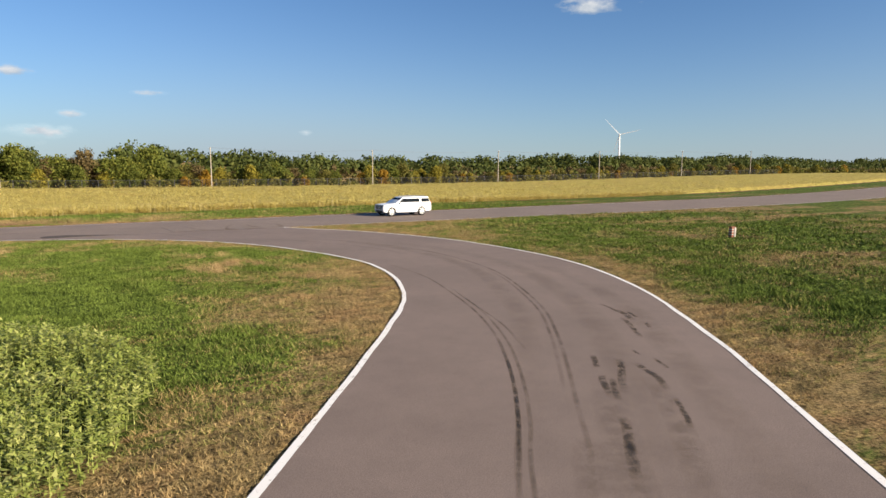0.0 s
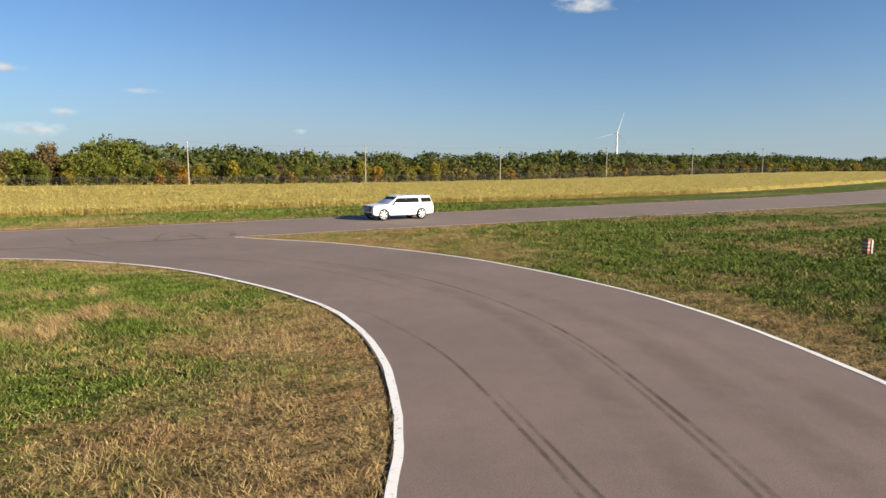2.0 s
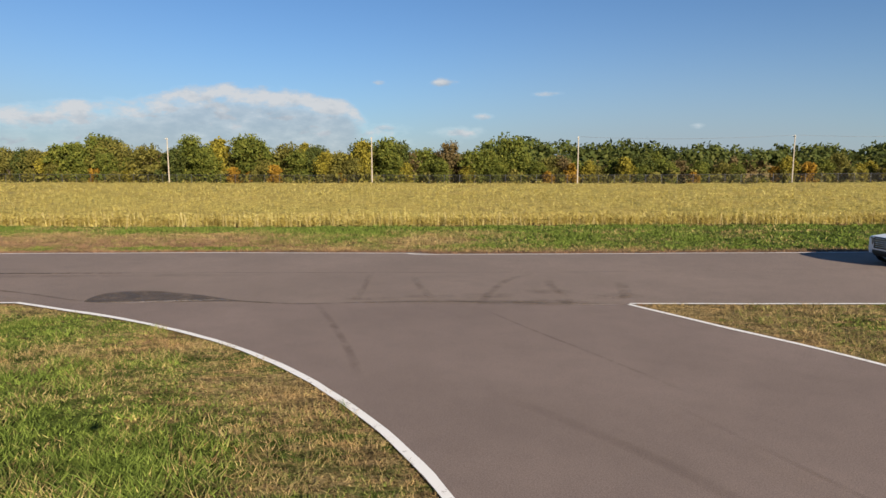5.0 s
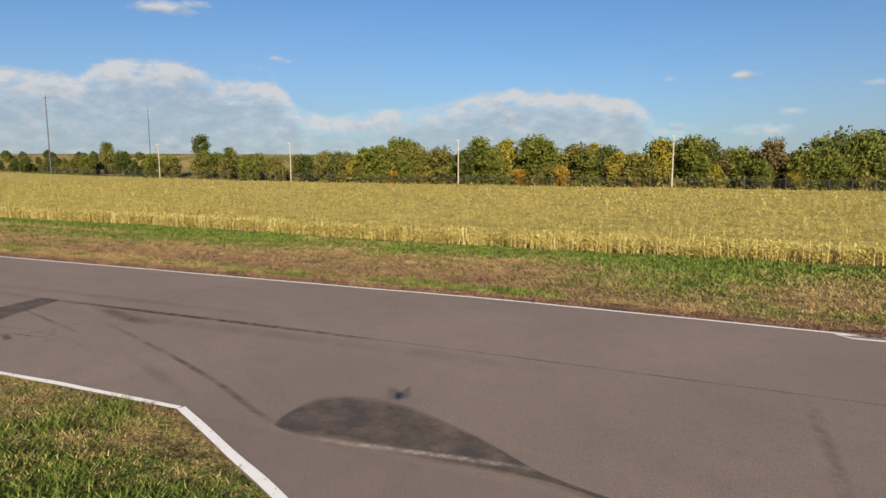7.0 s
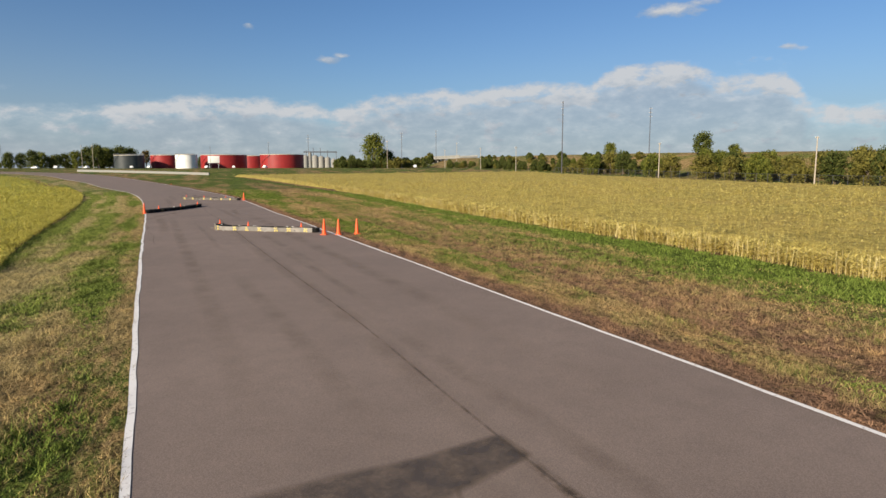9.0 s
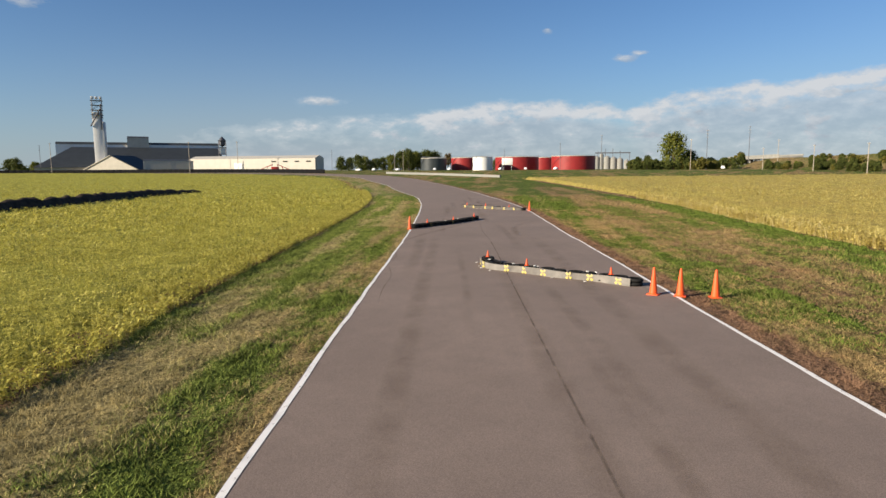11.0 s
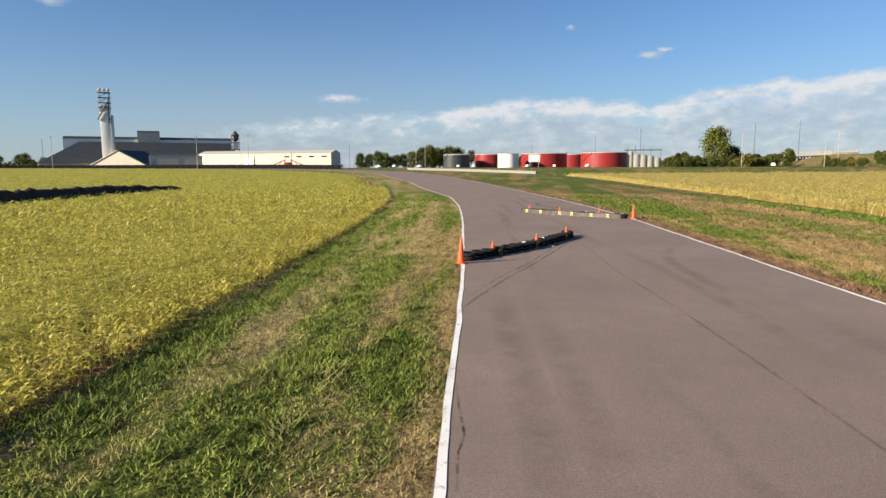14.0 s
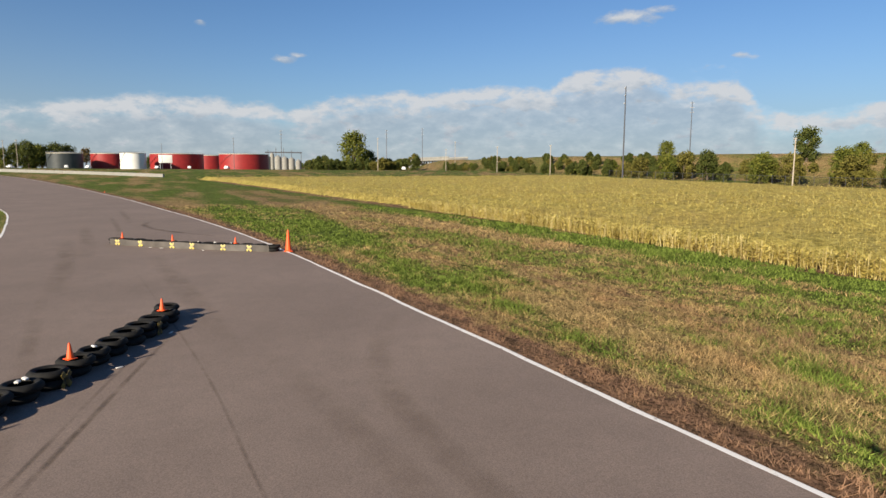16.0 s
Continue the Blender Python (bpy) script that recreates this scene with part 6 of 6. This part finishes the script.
# ---- trees round the works ----
for b, far, k, s in ((106.3, 395, 9, 2.05), (104.9, 410, 0, 1.3), (108.5, 470, 0, 1.0), (109.8, 480, 2, 0.9), (103.2, 420, 0, 0.9), 
                     (130.0, 560, 0, 1.5), (128.3, 570, 0, 1.6), (131.6, 560, 1, 1.3), (129.2, 590, 0, 1.7), (134.6, 540, 0, 1.1), (133.4, 545, 2, 1.0), (136.2, 560, 0, 1.0), (126.4, 590, 5, 1.4),
                     (123.0, 640, 0, 1.3), (122.0, 640, 0, 1.2), (124.5, 640, 1, 1.2), (119.6, 650, 0, 1.2), (118.0, 640, 0, 1.0), (115.5, 640, 1, 1.0), (113.8, 600, 2, 0.8),
                     (159.8, 470, 0, 0.8), (160.4, 480, 1, 0.9), (161.6, 500, 0, 1.0), (127.6, 575, 0, 1.5), (129.6, 575, 1, 1.6), (130.8, 575, 0, 1.5), (132.4, 575, 0, 1.2), (125.4, 600, 2, 1.2), (133.0, 560, 0, 1.1), (134.0, 560, 1, 1.1), (135.4, 560, 0, 1.1),
                     (121.0, 640, 1, 1.1), (117.0, 640, 0, 1.1), (116.2, 640, 0, 0.9), (107.4, 420, 2, 0.8), (105.6, 430, 0, 1.0), (104.0, 430, 2, 0.9), (102.4, 440, 0, 0.8), (103.0, 380, 6, 1.3), (108.8, 400, 6, 1.3), (109.6, 420, 7, 1.3), (163.4, 520, 1, 1.2), (164.8, 520, 0, 1.1), (162.0, 540, 0, 1.2), (166.5, 540, 2, 1.0), (168.5, 560, 0, 1.2), (161.2, 560, 1, 0.9), (138.5, 600, 0, 0.9)):
    plant(k, b, far, s * (1.38 if 126 < b < 136.5 else 1.1), "trees round the works", xy=bearing(b, far)[:2])
for i in range(40):
    b = 100.9 + 0.235 * i + 0.12 * math.sin(i * 5.1)
    far = 405 + 35 * math.sin(i * 2.3)
    plant((8, 6, 0, 8, 2, 8)[i % 6], b, far, (1.25, 1.9, 0.75, 1.1, 0.8, 1.4)[i % 6], "trees round the works", xy=bearing(b, far)[:2])

# ---- wind turbine ----
TX, TY = 0 + math.sin(radians(15.45)) * 1200, math.cos(radians(15.45)) * 1200
turbine = empty("wind_turbine", "white three-bladed wind turbine turning on the horizon", "turbine", at=pose(TX, TY, 2, 0, 0, -15))
bm = mesh_bm()
lathe(bm, [(2.2, -4), (1.8, 28), (1.2, 67.5)], 24)
part("tower", bm, TURBINE_WHITE, turbine)
bm = mesh_bm()
box(bm, (2.8, 8.0, 3.0), (0, 1.5, 68.6), bevel=0.7)
part("nacelle", bm, TURBINE_WHITE, turbine)
rotor = new("rotor")
rotor.parent = turbine
bm = mesh_bm()
lathe(bm, [(0.05, 2.2), (1.0, 1.6), (1.6, 0.2), (1.6, -0.8)], 20, pose(0, 0, 0, 90, 0, 0))
part("hub", bm, TURBINE_WHITE, rotor)
for k in range(3):
    bm = mesh_bm()
    rows = []
    for zz, c, th in ((1, 0.8, 0.7), (4, 1.1, 0.6), (9, 1.5, 0.4), (20, 1.0, 0.25), (31, 0.65, 0.16), (38, 0.25, 0.1)):
        rows.append([bm.verts.new((-c * 0.35, -th / 2, zz)), bm.verts.new((c * 0.65, -th * 0.1, zz)), bm.verts.new((c * 0.65, th * 0.1, zz)), bm.verts.new((-c * 0.35, th / 2, zz))])
    for p, q in zip(rows, rows[1:]):
        for i in range(4):
            bm.faces.new((p[i], p[(i + 1) % 4], q[(i + 1) % 4], q[i]))
    bm.faces.new(rows[-1])
    bmesh.ops.recalc_face_normals(bm, faces=bm.faces)
    ob = part("blade", bm, TURBINE_WHITE, rotor)
    ob.matrix_basis = pose(0, 0, 0, 0, 120 * k, 0)

# ---- camera drone, just behind the lens; its shadow runs beside it ----
drone = empty("camera_drone", "small grey quadcopter in flight above the track", "drone")
bm = mesh_bm()
box(bm, (0.10, 0.20, 0.07), (0, 0, 0), bevel=0.02)
part("body", bm, STEEL_DARK, drone)
for sx in (-1, 1):
    for sy in (-1, 1):
        bm = mesh_bm()
        rod(bm, (0.04 * sx, 0.07 * sy, 0.01), (0.15 * sx, 0.15 * sy, 0.03), 0.012, 0.010, 6)
        part("arm", bm, STEEL_DARK, drone)
        bm = mesh_bm()
        rod(bm, (0.15 * sx, 0.15 * sy, 0.02), (0.15 * sx, 0.15 * sy, 0.06), 0.016, 0.016, 8)
        box(bm, (0.22, 0.022, 0.003), (0.15 * sx, 0.15 * sy, 0.065), (0, 0, 40 * sx + 25 * sy))
        part("propeller", bm, BLACK_PLASTIC, drone)


# ---- clouds: a backdrop far beyond everything ----
def cloud_sheet():
    m = bpy.data.materials.new("cloud")
    m.use_nodes = True
    n, l = m.node_tree.nodes, m.node_tree.links
    n.remove(n["Principled BSDF"])
    pos = place_of(n)
    mp = n.new("ShaderNodeMapping")
    mp.inputs["Scale"].default_value = (1, 1, 2.2)
    l.new(pos, mp.inputs["Vector"])
    puffs = noise_tex(n, l, 0.0055, 9, mp.outputs[0], 0.62)
    cover = attribute(n, "cover")
    d = maths(n, l, "ADD", cover, maths(n, l, "MULTIPLY", maths(n, l, "SUBTRACT", puffs, 0.5), 1.7))
    a = colour_ramp(n, l, d, [(0.26, (0, 0, 0)), (0.50, (0.45, 0.45, 0.45)), (0.82, (0.95, 0.95, 0.95))])
    a = maths(n, l, "MULTIPLY", a, colour_ramp(n, l, cover, [(0.03, (0, 0, 0)), (0.2, (1, 1, 1))]), True)
    haze = attribute(n, "haze")
    shade = maths(n, l, "ADD", attribute(n, "lit"), maths(n, l, "MULTIPLY", maths(n, l, "SUBTRACT", noise_tex(n, l, 0.008, 6, mp.outputs[0]), 0.5), 1.6))
    c = colour_ramp(n, l, shade, [(0.10, (0.58, 0.66, 0.76)), (0.45, (0.80, 0.86, 0.93)), (0.75, (1.0, 1.02, 1.05))])
    c = blend(n, l, maths(n, l, "SUBTRACT", 1.0, a, True), c, (0.55, 0.64, 0.745))
    e = n.new("ShaderNodeEmission")
    l.new(c, e.inputs[0])
    e.inputs[1].default_value = CLOUD_GLOW
    t = n.new("ShaderNodeBsdfTransparent")
    x = n.new("ShaderNodeMixShader")
    l.new(maths(n, l, "MAXIMUM", a, haze), x.inputs[0])
    l.new(t.outputs[0], x.inputs[1])
    l.new(e.outputs[0], x.inputs[2])
    l.new(x.outputs[0], n["Material Output"].inputs[0])
    return m


CLOUD_GLOW = 0.355
CLOUDS = [(81.7, 12.6, 2.6, 0.55, 0.85), (79.4, 13.1, 1.4, 0.35, 0.8), (111.2, 9.3, 1.5, 0.32, 0.85), (110.2, 9.6, 1.0, 0.25, 0.8), (117.8, 11.8, 0.5, 0.28, 0.65),
          (74.9, 8.4, 2.8, 0.5, 0.6), (73.1, 9.2, 1.0, 0.25, 0.7), (76.3, 5.4, 2.4, 0.38, 0.85), (137.4, 6.0, 2.6, 0.45, 0.85), (159.7, 12.4, 2.2, 0.4, 0.65),
          (33.6, 7.45, 1.3, 0.34, 0.85), (39.1, 7.35, 0.9, 0.3, 0.8), (24.4, 6.3, 1.5, 0.26, 0.75), (27.8, 6.35, 1.2, 0.16, 0.6), (11.6, 3.35, 0.7, 0.3, 0.75),
          (29.9, 4.4, 1.8, 0.28, 0.7), (32.0, 3.1, 2.6, 0.55, 0.75), (38.7, 3.5, 2.4, 0.35, 0.7), (72.2, 9.0, 0.8, 0.25, 0.6), (-13.5, 13.9, 2.8, 0.55, 0.8), (-12.0, 14.4, 1.2, 0.3, 0.8)]
ba = np.linspace(-70, 215, 640)
el = np.linspace(-1.0, 20, 120)
BA, EL = np.meshgrid(ba, el)
prof = np.array([(150, 3.2), (143, 4.4), (133, 4.8), (128.8, 5.3), (123.3, 6.0), (119.3, 6.2), (113.5, 5.7), (110.8, 5.4), (106.7, 6.5), (101.7, 6.85), (96.6, 7.1), (91.8, 7.5),
                 (88.2, 7.25), (87.3, 8.35), (84.1, 8.75), (80.2, 8.75), (77.8, 7.6), (73.2, 7.6), (71.4, 5.4), (68.6, 4.6), (65.7, 5.2), (61.8, 5.5), (57.8, 5.9),
                 (54.8, 7.0), (47.8, 6.8), (42, 6.1), (40, 4.2), (36, 3.2), (28, 2.6), (16, 1.2)])[::-1]
top = np.interp(BA, prof[:, 0], prof[:, 1], left=0, right=2.4) + 0.35 * (fbm(BA * 0.6, BA * 0, 17) - 0.5)
below = top - EL
body = ramp(top, 3.0, 6.5)
cov = 0.80 * ramp(below, -0.55, 0.75) * (0.70 + 0.30 * np.exp(-((below - 0.7) / 1.2) ** 2)) * ramp(top, 2.0, 4.6) * (0.62 + 0.38 * body + 0.35 * (fbm(BA * 0.16, EL * 0.3, 23) - 0.5))
lit = 0.30 + 0.60 * np.exp(-((below - 0.5) / 1.2) ** 2)
for b, e, wb, we, s in CLOUDS:
    blob = s * np.exp(-((BA - b) / (0.95 * wb)) ** 2 - ((EL - e) / (1.1 * we)) ** 2)
    lit = np.where(blob > cov, 0.62 + 0.35 * np.clip((EL - e) / we, -1, 1), lit)
    cov = np.maximum(cov, blob)
hz = 0.88 * np.exp(-(np.clip(EL, 0, None) / 6.5) ** 1.3) * (0.9 + 0.2 * np.sin(BA * 0.1))
hz = np.maximum(hz, 0.80 * ramp(below, 0.2, 2.2) * ramp(top, 3.2, 6.0))
R = 4200.0
V = np.column_stack([(-40 - np.sin(np.radians(BA)) * R).ravel(), (30 + np.cos(np.radians(BA)) * R).ravel(), (R * np.tan(np.radians(EL))).ravel()])
i = (np.arange(len(el) - 1)[:, None] * len(ba) + np.arange(len(ba) - 1)[None, :]).ravel()
sky_back = bulk("backdrop", V, np.column_stack([i, i + 1, i + len(ba) + 1, i + len(ba)]), cloud_sheet(), {"cover": cov, "haze": hz, "lit": lit})
tagged(sky_back, "thin white clouds and pale haze low in a blue sky", "sky", kind="structure")


# ---- what moves ----
def motions():
    rows = []
    for k in range(33):
        t = 0.5 * k
        rows.append((t, pose(0, -4.2, 68.6, 0, 77 - 90.0 * t, 0)))
    walk(rotor, rows)
    walk(drone, [(t, pose(*row[:3]) @ pose(0, 0, 0, 0, 0, row[5]) @ pose(0, -0.42, 0.10)) for t, *row in PATH])


motions()
